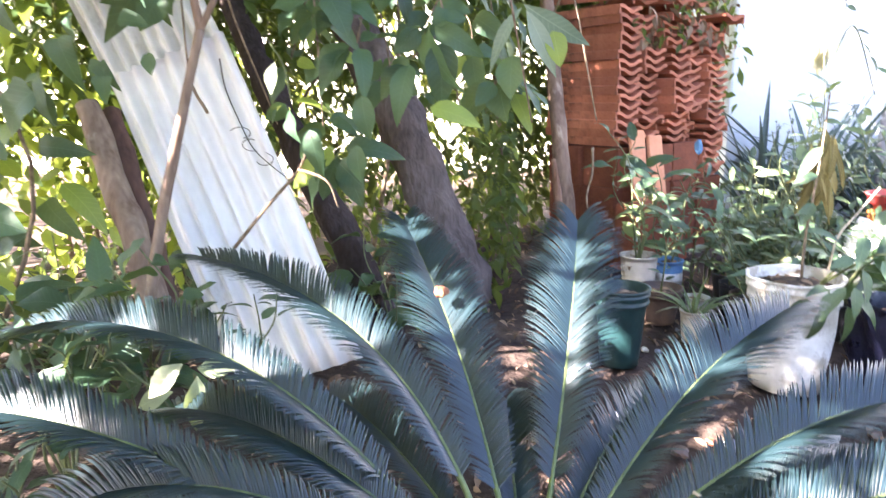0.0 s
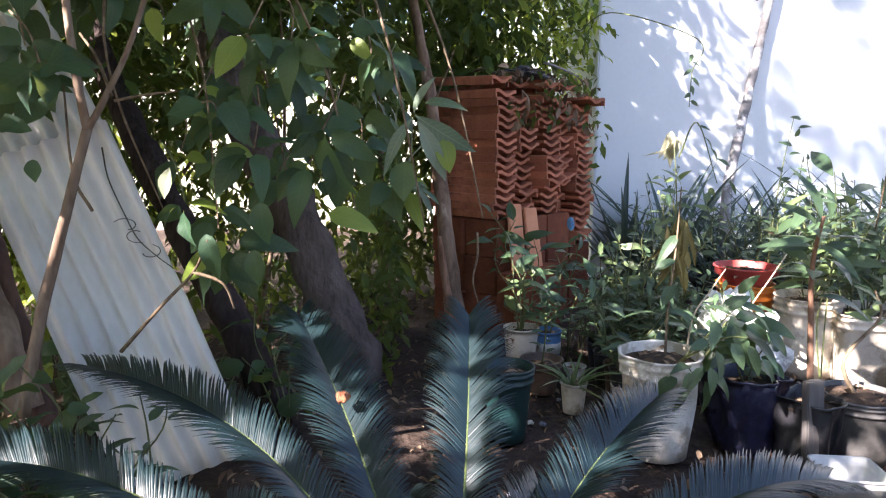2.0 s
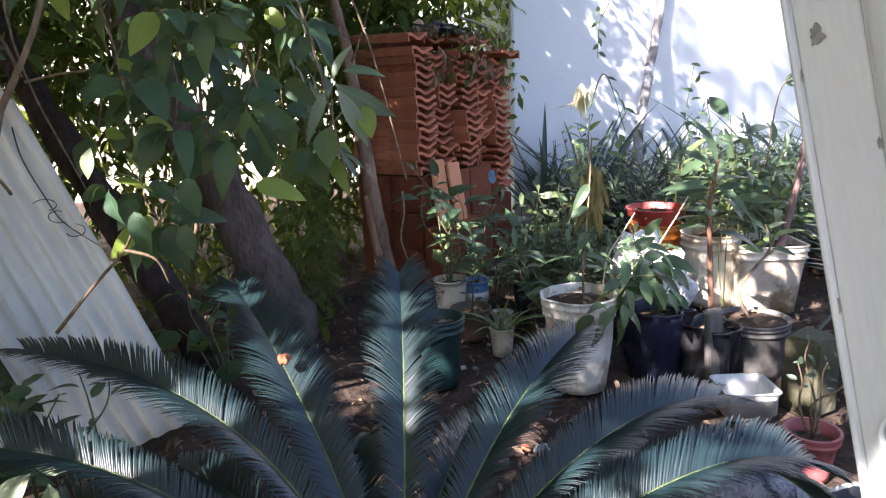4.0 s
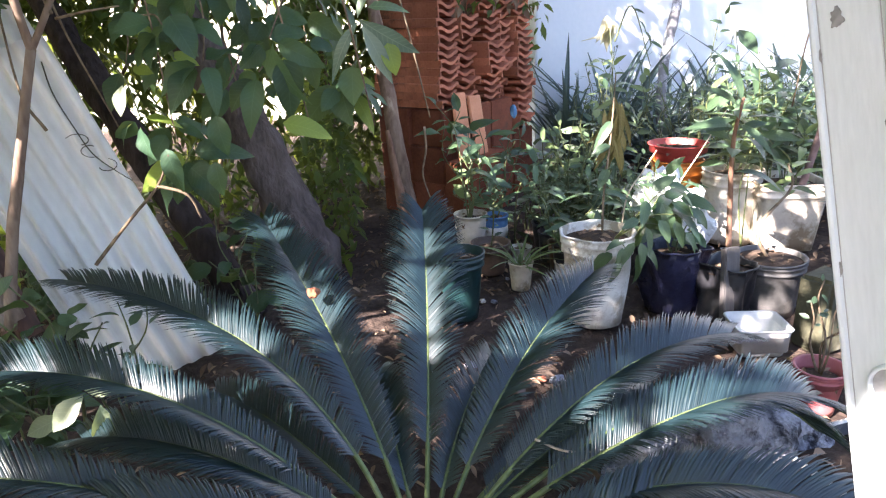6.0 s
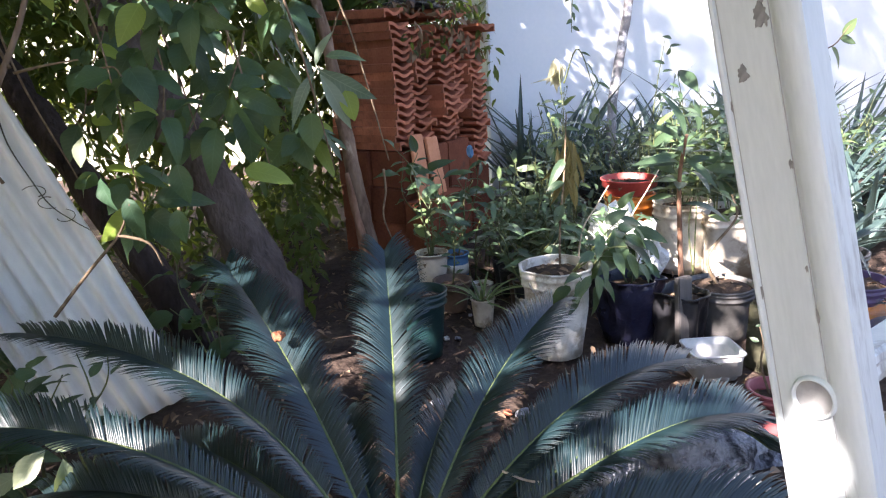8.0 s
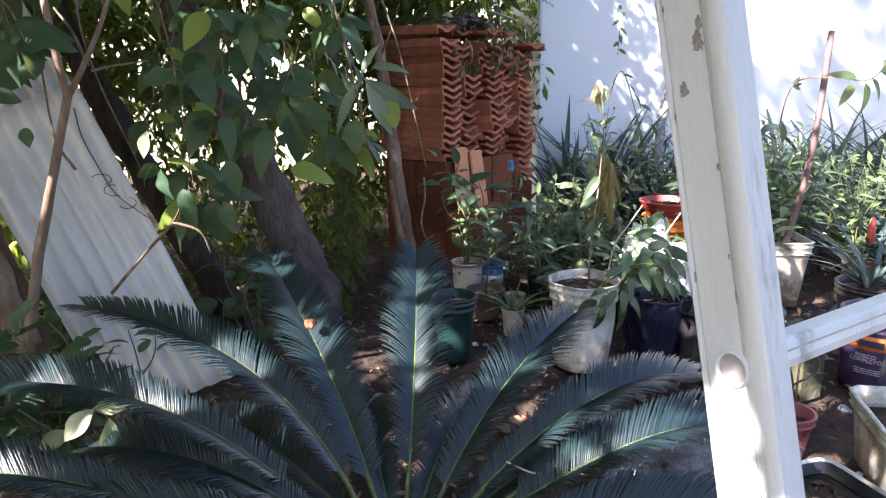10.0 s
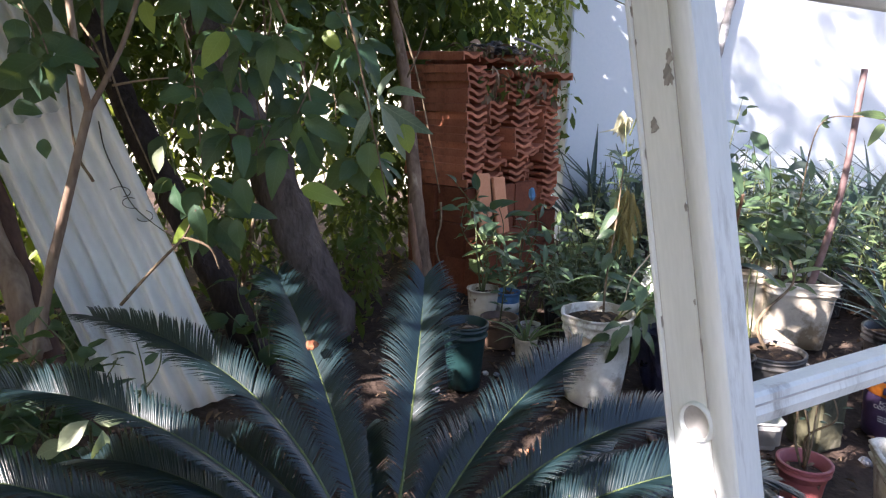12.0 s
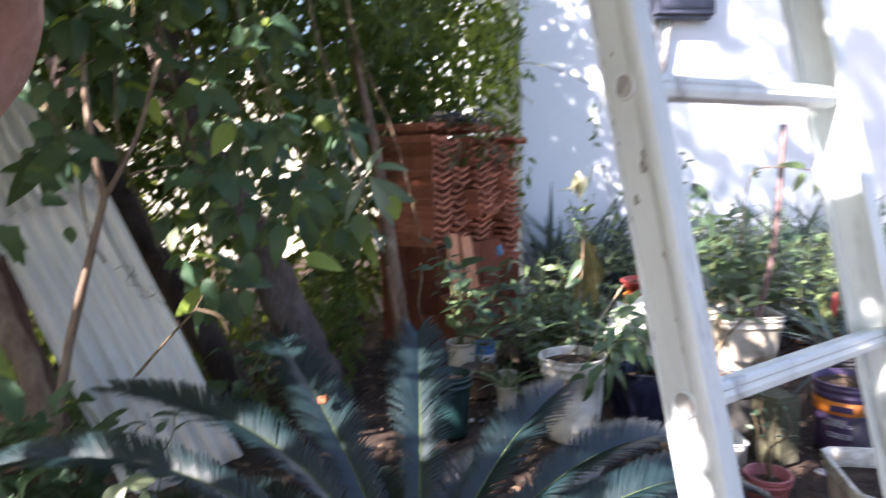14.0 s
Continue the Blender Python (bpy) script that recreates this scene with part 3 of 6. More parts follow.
def hedge(name, n, low, high, shape, material, label, per=14, spread=0.2, category="hedge"):
    places = clumps(rng, n, low, high, per, spread)
    places[:, 2] = np.abs(places[:, 2])
    near = (places[:, 0] > 0.36) & (places[:, 1] < 4.25) & (places[:, 2] < 1.75)
    near |= (places[:, 0] > 1.84) & (places[:, 1] < 5.2)
    places = places[~near]
    # the hedge is thin lower down
    thin = (places[:, 2] < 1.35) & (places[:, 0] > -1.2) & (places[:, 0] < 0.15) & (rng.random(len(places)) < 0.3)
    places = places[~thin]
    window = (np.abs(places[:, 0] + 0.1) < 0.35) & (np.abs(places[:, 2] - 0.65) < 0.4) & (rng.random(len(places)) < 0.3)
    places = places[~window]
    turns = leafy(rng, len(places))
    # thin places that let the bright yard beyond show through
    across, above = (places[:, 0] - 0.3) / places[:, 1], (places[:, 2] - 1.08) / places[:, 1]
    keep = np.ones(len(places), dtype=bool)
    for u, w, radius in THIN:
        keep &= np.hypot((across - u) * 1.25, above - w) > radius * (0.75 + 0.5 * np.random.default_rng(len(places)).random(len(places)))
    return tagged(part(name, scatter(name, shape, material, places[keep], *(v[keep] for v in turns)), None), label, category, kind="stuff")


small = leaf_shape(0.092, 0.046, "ovate", 3, 0.25, 0.3)
hedge("hedge", 15000, (-1.9, 3.1, 0.1), (0.75, 4.5, 3.6), small, HEDGE, "dense dark green hedge of small leaves", 22, 0.135)
hedge("hedge", 2300, (-3.3, 2.5, 0.6), (-1.3, 3.7, 2.8), leaf_shape(0.11, 0.075, "ovate", 4, 0.2, 0.3), HEDGE, "dark green broad-leaved hedge beside the path", 14, 0.16)
hedge("hedge", 1700, (-3.2, 2.3, 0.1), (-1.35, 3.6, 2.4), leaf_shape(0.1, 0.07, "ovate", 4, 0.2, 0.3), HEDGE_LIT, "broad-leaved hedge, the sun behind it painted as yellow-green", 14, 0.16)
hedge("hedge", 3000, (-3.6, 4.6, 0.1), (0.4, 6.2, 2.4), small, HEDGE_LIT, "background hedge with sunlight painted in as yellow-green", 16, 0.22)
hedge("hedge", 7500, (0.5, 4.6, 0.6), (1.8, 6.5, 4.2), small, HEDGE, "green bushes behind the tile stack", 16, 0.16)
hedge("hedge", 2800, (0.9, 4.7, 1.5), (1.85, 6.2, 3.4), small, HEDGE_LIT, "bushes behind the tile stack, sunlight put into their green", 12, 0.13)
hedge("hedge", 8500, (-3.2, 4.3, 1.3), (0.9, 5.0, 3.8), leaf_shape(0.12, 0.08, "ovate", 3, 0.2, 0.3), HEDGE, "tall dark green bushes behind the hedge", 14, 0.2)
hedge("hedge", 4500, (-1.9, 3.5, 0.1), (0.6, 4.4, 2.6), leaf_shape(0.075, 0.034, "ovate", 3, 0.25, 0.3), HEDGE, "close dark hedge of narrow leaves", 24, 0.15)
hedge("hedge", 1100, (-1.7, 2.95, 0.15), (-0.75, 3.7, 1.0), small, HEDGE_LIT, "hedge leaves behind the dark trunk, sunlight painted as yellow-green", 14, 0.12)
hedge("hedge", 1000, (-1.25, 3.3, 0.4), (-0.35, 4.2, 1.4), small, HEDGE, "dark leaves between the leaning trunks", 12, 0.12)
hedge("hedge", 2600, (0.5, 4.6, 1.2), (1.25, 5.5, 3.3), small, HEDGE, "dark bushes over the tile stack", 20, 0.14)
hedge("hedge", 420, (-0.45, 3.7, 0.3), (0.3, 4.4, 1.0), small, HEDGE_LIT, "leaves behind the leaning trunks, sunlight put into their colour", 10, 0.1)
hedge("hedge", 2200, (-0.1, 4.35, 0.05), (0.75, 5.0, 1.5), small, HEDGE, "dark bushes behind the slim trunk", 14, 0.12)
hedge("ivy", 2400, (0.1, 3.25, 0.05), (0.7, 3.7, 2.2), leaf_shape(0.05, 0.035, "heart", 3, 0.2, 0.3), HEDGE, "dark ivy climbing round the slim trunk", 12, 0.1, "ivy")
for k in range(16):
    x, y = rng.uniform(-2.4, 0.5), rng.uniform(3.3, 4.6)
    h = rng.uniform(1.6, 3.2)
    tagged(part("hedge_stem", tube_bm([(0, 0, 0), (rng.normal(0, 0.15), rng.normal(0, 0.1), h * 0.5), (rng.normal(0, 0.3), rng.normal(0, 0.2), h)], 0.014, 0.004, 6, 4, 0.2), TWIG), "thin brown hedge stem", "stem", "hedge stems").location = (x, y, 0)

# the crown of the leaning tree
n = 8500
places = clumps(rng, n, (-3.2, 1.4, 2.2), (0.35, 3.9, 3.6), 14, 0.22) - np.array(to)
# added unseen leaves that block the sun from chosen places: (place, radius)
def sun_block(spots, low, high, count):
    out = []
    for at, radius in spots:
        for k in range(count):
            q = Vector(at) + SUN_WAY * ((rng.uniform(low, high) - at[2]) / SUN_WAY.z)
            out.append(tuple(q + Vector(rng.normal(0, radius * 0.6, 3))))
    return np.array(out)


places = np.vstack((places, sun_block([((x, y, z), 0.12) for x, y in ((0.6, 4.0), (0.72, 3.88), (0.85, 3.74)) for z in (0.35, 0.55, 0.75, 0.95, 1.15, 1.3)], 2.3, 3.2, 45) - np.array(to)))
places = np.vstack((places, sun_block([((x, 5.14, z), 0.16) for x in (2.0, 2.15, 2.3, 2.42) for z in (0.5, 0.8, 1.1, 1.4, 1.7, 2.0)], 3.0, 4.0, 36) - np.array(to)))
# leaves added out of view to block the sky over the left fronds
places = np.vstack((places, clumps(rng, 2600, (-3.2, 0.9, 2.15), (-0.9, 2.2, 2.9), 12, 0.18) - np.array(to)))
places = open_gaps(places, to)
# no leaf of this low crown stands between the sun and the open part of the wall
far = (5.14 - places[:, 1] - to[1]) / -SUN_WAY.y
wall_x, wall_z = places[:, 0] + to[0] - SUN_WAY.x * far, places[:, 2] + to[2] - SUN_WAY.z * far
places = places[(wall_x < 2.5) | (wall_z < 0.2) | (wall_z > 3.2)]
n = len(places)
part("crown", scatter("crown", leaf_shape(0.11, 0.075, "ovate", 4, 0.2, 0.3), CANOPY, places, *leafy(rng, n)), None, tree)["kind"] = "stuff"

# trunk beside the path; the crown overhead is added, unseen, to shade the garden
shade = thing("shade_tree", (-0.75, -0.35, 0), "garden tree with reddish bark and an added, unseen crown overhead", "tree")
part("trunk", tube_bm([(0, 0, -0.05), (0.1, 0.3, 0.5), (0.34, 0.85, 1.0), (0.465, 1.02, 1.2), (0.54, 1.03, 1.35), (0.6, 0.7, 1.7), (0.5, 0.1, 2.1), (0.4, -0.7, 2.5)], 0.08, 0.065, 14, 8, 0.2), BARK_RED, shade)
for k in range(7):
    a = k * 0.9 + 0.4
    part("limb", tube_bm([(0.5, -0.1, 2.05), (0.45 + 0.7 * math.cos(a), -0.5 + 0.6 * math.sin(a), 2.4), (0.4 + 1.7 * math.cos(a), -0.7 + 1.3 * math.sin(a), 2.5 + 0.2 * math.sin(3 * a))], 0.05, 0.015, 8, 5, 0.2), BARK_RED, shade)
rng = np.random.default_rng(5)
n = 21000
places = clumps(rng, n, (-4.2, -1.9, 2.0), (0.1, 1.5, 2.9), 10, 0.2) - np.array((-0.75, -0.35, 0))
# unseen high top, added so that soft shade falls on the wall
places = np.vstack((places, clumps(rng, 9500, (-4.7, -0.5, 7.2), (-0.9, 0.9, 9.2), 8, 0.3) - np.array((-0.75, -0.35, 0))))
for top in ((-3.0, 0.6, 8.1), (-1.6, 0.9, 8.3), (-2.3, 1.3, 8.8)):
    part("limb", tube_bm([(0.4, -0.7, 2.45), (0.0, -0.6, 4.2), (top[0] * 0.5, top[1] * 0.4 - 0.3, 6.0), top], 0.055, 0.014, 8, 6, 0.2), BARK_RED, shade)
SHEET = ((-0.860, 2.420, 0.954), (-0.635, 2.420, 1.014), (-0.270, 2.220, 0.216))
down = Vector(SHEET[2]) - Vector(SHEET[1])
# unseen leaves added to block the sun from rail, palm and sheets
shaded = sun_block([(tuple(LADDER_AT @ Vector((0.0, 0.0, h))), 0.06) for h in (-0.22, -0.15, -0.08, -0.01, 0.06, 0.13, 0.2, 0.27, 0.34, 0.41, 0.48)], 2.05, 2.8, 60)
palm_shade = sun_block([((x, y, 0.35), 0.12) for x in np.arange(-0.6, 1.15, 0.2) for y in np.arange(0.75, 2.1, 0.2)], 2.05, 2.8, 26)
places = np.vstack((places, palm_shade - np.array((-0.75, -0.35, 0)), sun_block([((x, y, 0.38), 0.11) for x in (-0.7, -0.55, -0.4, -0.25, -0.1) for y in (0.8, 0.95, 1.1, 1.25, 1.4)], 2.05, 2.8, 34) - np.array((-0.75, -0.35, 0))))
sheet_shade = sun_block([(tuple(Vector(SHEET[0]) * (1 - a) + Vector(SHEET[1]) * a + down * f), 0.11) for a in (0.1, 0.6, 1.1, 1.5) for f in (-0.1, 0.1, 0.3, 0.5, 0.7, 0.9)] + [((-1.54 + 0.43 * a + 0.57 * f, 2.62, 1.95 - 1.15 * f + 0.11 * a), 0.14) for a in (0.05, 0.35, 0.65, 0.95) for f in (-0.1, 0.05, 0.2, 0.35, 0.5, 0.65, 0.8, 0.95)], 2.05, 2.9, 40)
places = open_gaps(np.vstack((places, shaded - np.array((-0.75, -0.35, 0)))), (-0.75, -0.35, 0))
places = np.vstack((places, sheet_shade - np.array((-0.75, -0.35, 0))))
n = len(places)
part("crown", scatter("crown", leaf_shape(0.09, 0.062, "ovate", 3, 0.2, 0.25), CANOPY, places, *leafy(rng, n)), None, shade)["kind"] = "stuff"


# ---- the sago palm ----
CROWN = Vector((0.333, 1.06, 0.13))


def frond_meshes(base, mid, tip, seed, longest, rise):
    """The rachis and the leaflets of one frond that springs from base, passes mid and ends at tip."""
    r = np.random.default_rng(seed)
    a, m, c = Vector(base), Vector(mid), Vector(tip)
    q = 2 * m - 0.5 * (a + c)
    at = lambda t: (1 - t) ** 2 * a + 2 * t * (1 - t) * q + t * t * c
    along = lambda t: (2 * (1 - t) * (q - a) + 2 * t * (c - q)).normalized()
    length = sum((at((k + 1) / 20) - at(k / 20)).length for k in range(20))
    verts, faces = [], []
    count = int(length / 0.0056)
    for side in (-1, 1):
        for k in range(count):
            t = 0.2 + 0.8 * (k + r.uniform(-0.2, 0.2)) / count
            t = min(t, 0.999)
            if r.random() < 0.02:
                continue
            p, w = at(t), along(t)
            s = w.cross(Vector((0, 0, 1)))
            s = s.normalized() if s.length > 0.05 else Vector((1, 0, 0))
            up = s.cross(w).normalized()
            ahead = 0.55 + 0.45 * t ** 2.2 + r.normal(0, 0.03)
            lift = rise + 0.12 + 0.14 * s.y * side + r.normal(0, 0.035)  # flatter rows towards -y: shaped so the far rows catch the sky sheen
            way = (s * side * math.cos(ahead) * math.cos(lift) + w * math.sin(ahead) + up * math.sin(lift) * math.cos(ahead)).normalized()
            size = longest * min(1, 0.3 + 1.6 * (t - 0.18)) * (1 - 0.3 * max(0, t - 0.8) / 0.2) * r.uniform(0.93, 1.05)
            n = 4
            first = len(verts)
            for i in range(n + 1):
                u = i / n
                half = 0.0024 * (1 - u ** 3.2) + 0.0003
                e = p + way * size * u - Vector((0, 0, 0.26 * size * u ** 2.4))
                wid = (w - way * w.dot(way)).normalized() * half
                arch = way.cross(wid).normalized()
                arch = arch if arch.z > 0 else -arch
                verts += [e + wid, e + arch * half * 0.95, e - wid]
                if i:
                    j = first + 3 * i
                    faces += [(j - 3, j - 2, j + 1, j), (j - 2, j - 1, j + 2, j + 1)]
    me = mesh_of("frond", verts, faces, CYCAD)
    stalk = tube_bm([at(k / 8) for k in range(9)], 0.0062, 0.0018, 8, 3)
    return me, stalk


cycad = thing("sago_palm", CROWN, "large sago palm with stiff dark blue-green feathery fronds", "palm")
palm_trunk = lathe_bm([(0.09, -0.2), (0.11, -0.12), (0.12, -0.02), (0.1, 0.04), (0.05, 0.07)], 24, 0, 0.35)
part("trunk", palm_trunk, BARK, cycad, "short scaly brown trunk")


def frond(mid, tip, seed, longest=0.135, rise=0.5):
    mid, tip = Vector(mid) - CROWN, Vector(tip) - CROWN
    flat = Vector((tip.x, tip.y, 0)).normalized()
    me, stalk = frond_meshes(flat * 0.05 + Vector((0, 0, 0.02)), mid, tip, seed, longest, rise)
    ob = part("frond", me, None, cycad)
    part("rachis", stalk, RACHIS, ob, "yellow-green rachis")


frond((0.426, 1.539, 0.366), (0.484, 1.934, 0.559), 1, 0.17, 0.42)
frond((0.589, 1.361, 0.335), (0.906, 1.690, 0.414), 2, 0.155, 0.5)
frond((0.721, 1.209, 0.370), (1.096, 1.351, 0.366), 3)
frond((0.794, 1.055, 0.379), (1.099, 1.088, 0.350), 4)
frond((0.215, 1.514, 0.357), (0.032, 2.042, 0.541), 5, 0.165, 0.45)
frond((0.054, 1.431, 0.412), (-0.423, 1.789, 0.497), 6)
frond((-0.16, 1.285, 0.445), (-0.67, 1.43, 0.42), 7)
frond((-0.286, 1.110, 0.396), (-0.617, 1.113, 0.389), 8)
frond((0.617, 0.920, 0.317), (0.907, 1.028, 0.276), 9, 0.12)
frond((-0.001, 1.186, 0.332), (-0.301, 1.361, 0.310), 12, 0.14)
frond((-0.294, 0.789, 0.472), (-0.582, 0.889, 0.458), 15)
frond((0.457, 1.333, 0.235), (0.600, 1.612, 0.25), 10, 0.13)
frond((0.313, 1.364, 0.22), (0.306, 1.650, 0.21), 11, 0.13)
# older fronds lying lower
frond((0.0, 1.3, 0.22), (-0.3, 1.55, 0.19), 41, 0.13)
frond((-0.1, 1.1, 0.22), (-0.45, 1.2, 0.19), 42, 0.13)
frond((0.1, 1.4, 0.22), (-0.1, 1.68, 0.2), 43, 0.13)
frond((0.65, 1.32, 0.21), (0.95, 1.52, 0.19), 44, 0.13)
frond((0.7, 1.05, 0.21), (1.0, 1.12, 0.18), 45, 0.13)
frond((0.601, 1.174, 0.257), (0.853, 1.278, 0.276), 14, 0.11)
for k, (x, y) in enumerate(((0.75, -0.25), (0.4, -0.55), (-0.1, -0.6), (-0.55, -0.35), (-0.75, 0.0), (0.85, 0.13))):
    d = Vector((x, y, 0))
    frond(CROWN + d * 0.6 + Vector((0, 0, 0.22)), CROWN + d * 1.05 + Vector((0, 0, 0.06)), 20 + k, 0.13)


# ---- corrugated sheets ----
def sheet(tl, tr, br, waves, label, material, depth=0.014):
    tl, tr, br = Vector(tl), Vector(tr), Vector(br)
    across, down = tr - tl, br - tr
    nrm = across.cross(down).normalized()
    nu, nv = waves * 8, 14
    verts, faces = [], []
    for layer in (0, 1):
        for j in range(nv + 1):
            for i in range(nu + 1):
                u, v = i / nu, j / nv
                bend = 0.012 * noise.noise(Vector((u * 2, v * 3, 1)))
                verts.append(across * (u - 0.5) + down * (v - 0.5) + nrm * (depth * math.sin(2 * math.pi * waves * u) + bend + 0.0025 * layer))
    k = nu + 1
    half = k * (nv + 1)
    for j in range(nv):
        for i in range(nu):
            q = (j * k + i, j * k + i + 1, (j + 1) * k + i + 1, (j + 1) * k + i)
            faces += [q, tuple(half + x for x in q[::-1])]
    for j in range(nv):
        for i in (0, nu):
            faces.append((j * k + i, (j + 1) * k + i, half + (j + 1) * k + i, half + j * k + i))
    for i in range(nu):
        for j in (0, nv):
            faces.append((j * k + i, j * k + i + 1, half + j * k + i + 1, half + j * k + i))
    ob = part("corrugated_sheet", mesh_of("corrugated_sheet", verts, faces, material), None)
    ob.location = tl + across / 2 + down / 2
    return tagged(ob, label, "corrugated sheet", "corrugated sheets")


sheet((-0.974, 2.420, 0.943), (-0.580, 2.420, 1.079), (-0.131, 2.200, 0.082), 7, "weathered pale grey corrugated roofing sheet leaning aslant", ZINC)
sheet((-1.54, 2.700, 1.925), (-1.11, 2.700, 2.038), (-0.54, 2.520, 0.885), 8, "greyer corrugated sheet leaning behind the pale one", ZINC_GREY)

# ---- the stack of roof tiles ----
STACK = Vector((0.877, 3.71, 0))
TURN = math.degrees(math.atan2(0.656, 0.755))


def tile_mesh():
    """A clay roof tile of one roll: .184 wide along x, .47 long along y, with a hanging side lip."""
    top = [(0.0, -0.03), (0.0, 0.004)]
    for i in range(15):
        x = 0.172 * i / 14
        top.append((x, 0.005 + 0.0115 * math.sin(2 * math.pi * x / 0.184 * 1.25 + 0.7)))
    low = [(x + (0.012 if k < 2 else 0.0), z - (0.0 if k == 0 else 0.017)) for k, (x, z) in enumerate(top)]
    ring = top + low[::-1]
    n = len(ring)
    verts = [(x, y, z) for y in (0, 0.47) for x, z in ring]
    faces = [(i, (i + 1) % n, n + (i + 1) % n, n + i) for i in range(n)]
    h = len(top)
    for b in (0, n):
        faces += [(b + i, b + n - 1 - i, b + n - 2 - i, b + i + 1) if b == 0 else (b + i + 1, b + n - 2 - i, b + n - 1 - i, b + i) for i in range(h - 1)]
    return mesh_of("roof_tile", verts, faces, CLAY, smooth=False)


TILE = tile_mesh()
base = pose(*STACK, 0, 0, TURN)
rng = np.random.default_rng(3)
TILE_LABEL = "red-orange clay roof tile lying in a tall stack"
TILE_B = TILE.copy()
TILE_B.transform(Matrix.Scale(-1, 4, (1, 0, 0)))
TILE_B.transform(Matrix.Translation((0.184, 0, 0)))
TILE_B.flip_normals()
for col, (start, count, back) in enumerate(((0.61, 16, 0.0), (0.628, 15, 0.035), (0.6, 16, -0.012), (0.415, 20, 0.03), (0.392, 21, -0.005))):
    lean, turned, slip = 0.0, 0, 0.0
    for k in range(count):
        if k % 4 == 0:
            turned, slip = int(rng.random() < 0.4) if col else 0, rng.normal(0, 0.02)
        ob = part("roof_tile", TILE_B if turned else TILE, None)
        lean += rng.normal(0, 0.003)
        ob.matrix_world = base @ pose(col * 0.189 + lean + rng.normal(0, 0.009 if col == 0 else 0.005), (back + slip) * (col > 0) + rng.normal(0, 0.006 if col == 0 else 0.012), start + 0.042 * k + 0.03, rng.normal(0, 0.6), rng.normal(0, 1.1), rng.normal(0, 0.9 if col == 0 else 1.8))
        tagged(ob, TILE_LABEL, "roof tile", "tiles in the stack")
for k, (x, y, z, rx, ry, rz) in enumerate(((-0.03, 0.02, 1.335, 2, -3, 2), (0.2, 0.1, 1.34, -3, 4, -5), (0.43, 0.03, 1.345, 3, 2, 4), (0.62, 0.05, 1.345, -2, 3, -3))):
    ob = part("roof_tile", TILE, None)
    ob.matrix_world = base @ pose(x, y, z, rx, ry, rz)
    tagged(ob, "weathered clay roof tile laid across the top of the stack", "roof tile", "tiles in the stack")
# bricks below
BRICK = bpy.data.meshes.new("brick")
bm = box_bm(0.23, 0.228, 0.202, 0.006)
bm.to_mesh(BRICK)
bm.free()
BRICK.materials.append(BRICK_M)
for col in range(4):
    for row in range(3 if col < 3 else 2):
        for deep in range(2):
            ob = part("brick", BRICK, None)
            ob.matrix_world = base @ pose(col * 0.236 + 0.11 + rng.normal(0, 0.004), 0.115 + 0.235 * deep, -0.012 + 0.205 * row, 0, 0, rng.normal(0, 1.2))
            tagged(ob, "brownish red clay block under the tile stack", "brick", "blocks under the tiles")
# two pale tiles stood on edge against the stack
for x, lean, z in ((0.04, -9, 0.33), (0.2, -11, 0.3)):
    ob = part("flat_tile", box_bm(0.12, 0.018, 0.36, 0.004), CLAY_PALE)
    ob.matrix_world = base @ pose(x + 0.06, -0.075, z, lean, 3, 2)
    tagged(ob, "pale orange flat clay tile propped against the stack", "tile", "propped tiles")
ledge = part("brick", box_bm(0.46, 0.13, 0.34, 0.008), BRICK_M)
ledge.matrix_world = base @ pose(0.2, -0.085, -0.01, 0, 0, 1)
tagged(ledge, "dirty clay block at the foot of the stack", "brick")
# rubbish on top
rag = bmesh.new()
bmesh.ops.create_icosphere(rag, subdivisions=5, radius=0.15)
for v in rag.verts:
    q = v.co.normalized()
    v.co *= 1 + 0.35 * noise.noise(q * 2.1) + 0.3 * abs(noise.noise(q * 6))
    v.co = Vector((v.co.x * 1.5, v.co.y, max(v.co.z, 0) * 0.42))
ob = part("plastic_sheet", rag, BLACK_P)
ob.matrix_world = base @ pose(0.45, 0.2, 1.365, 0, 0, 20)
tagged(ob, "crumpled dark plastic sheet on the tile stack", "plastic sheet")
ob = part("metal_strip", tube_bm([(-0.15, 0, 0.035), (0.1, 0.02, 0.02), (0.36, 0.05, 0.0)], 0.008, 0.006, 6, 5), POLE_M)
ob.matrix_world = base @ pose(0.6, 0.05, 1.42, 0, 0, 5)
tagged(ob, "pale bent strip lying on the tile stack", "strip")

# leaves and litter blown onto the stack
rng = np.random.default_rng(19)
for n, mat, shape, label in ((190, LITTER, leaf_shape(0.07, 0.03, "lance", 3, 0.4, 0.4), "dry leaves lying on the tile stack"), (120, HEDGE, leaf_shape(0.06, 0.03, "lance", 3, 0.3, 0.4), "dark green leaves caught on the tile stack")):
    across = rng.uniform(0.1, 0.95, n)
    edge = rng.random(n) < 0.45
    p = np.column_stack((across, np.where(edge, rng.uniform(-0.03, 0.0, n), rng.uniform(0.0, 0.3, n)), np.where(edge, rng.uniform(1.1, 1.36, n), rng.uniform(1.37, 1.41, n))))
    ob = part("leaf_litter", scatter("leaf_litter", shape, mat, p, rng.uniform(0, 6.3, n), rng.normal(0.4, 0.5, n), rng.normal(0, 0.5, n), rng.uniform(0.5, 1.3, n)), None)
    ob.matrix_world = base
    tagged(ob, label, "leaf litter", kind="stuff")


# ---- the ladder ----
LOW, HIGH, GAP, SPAN = -0.872, 1.62, 0.358, 0.455


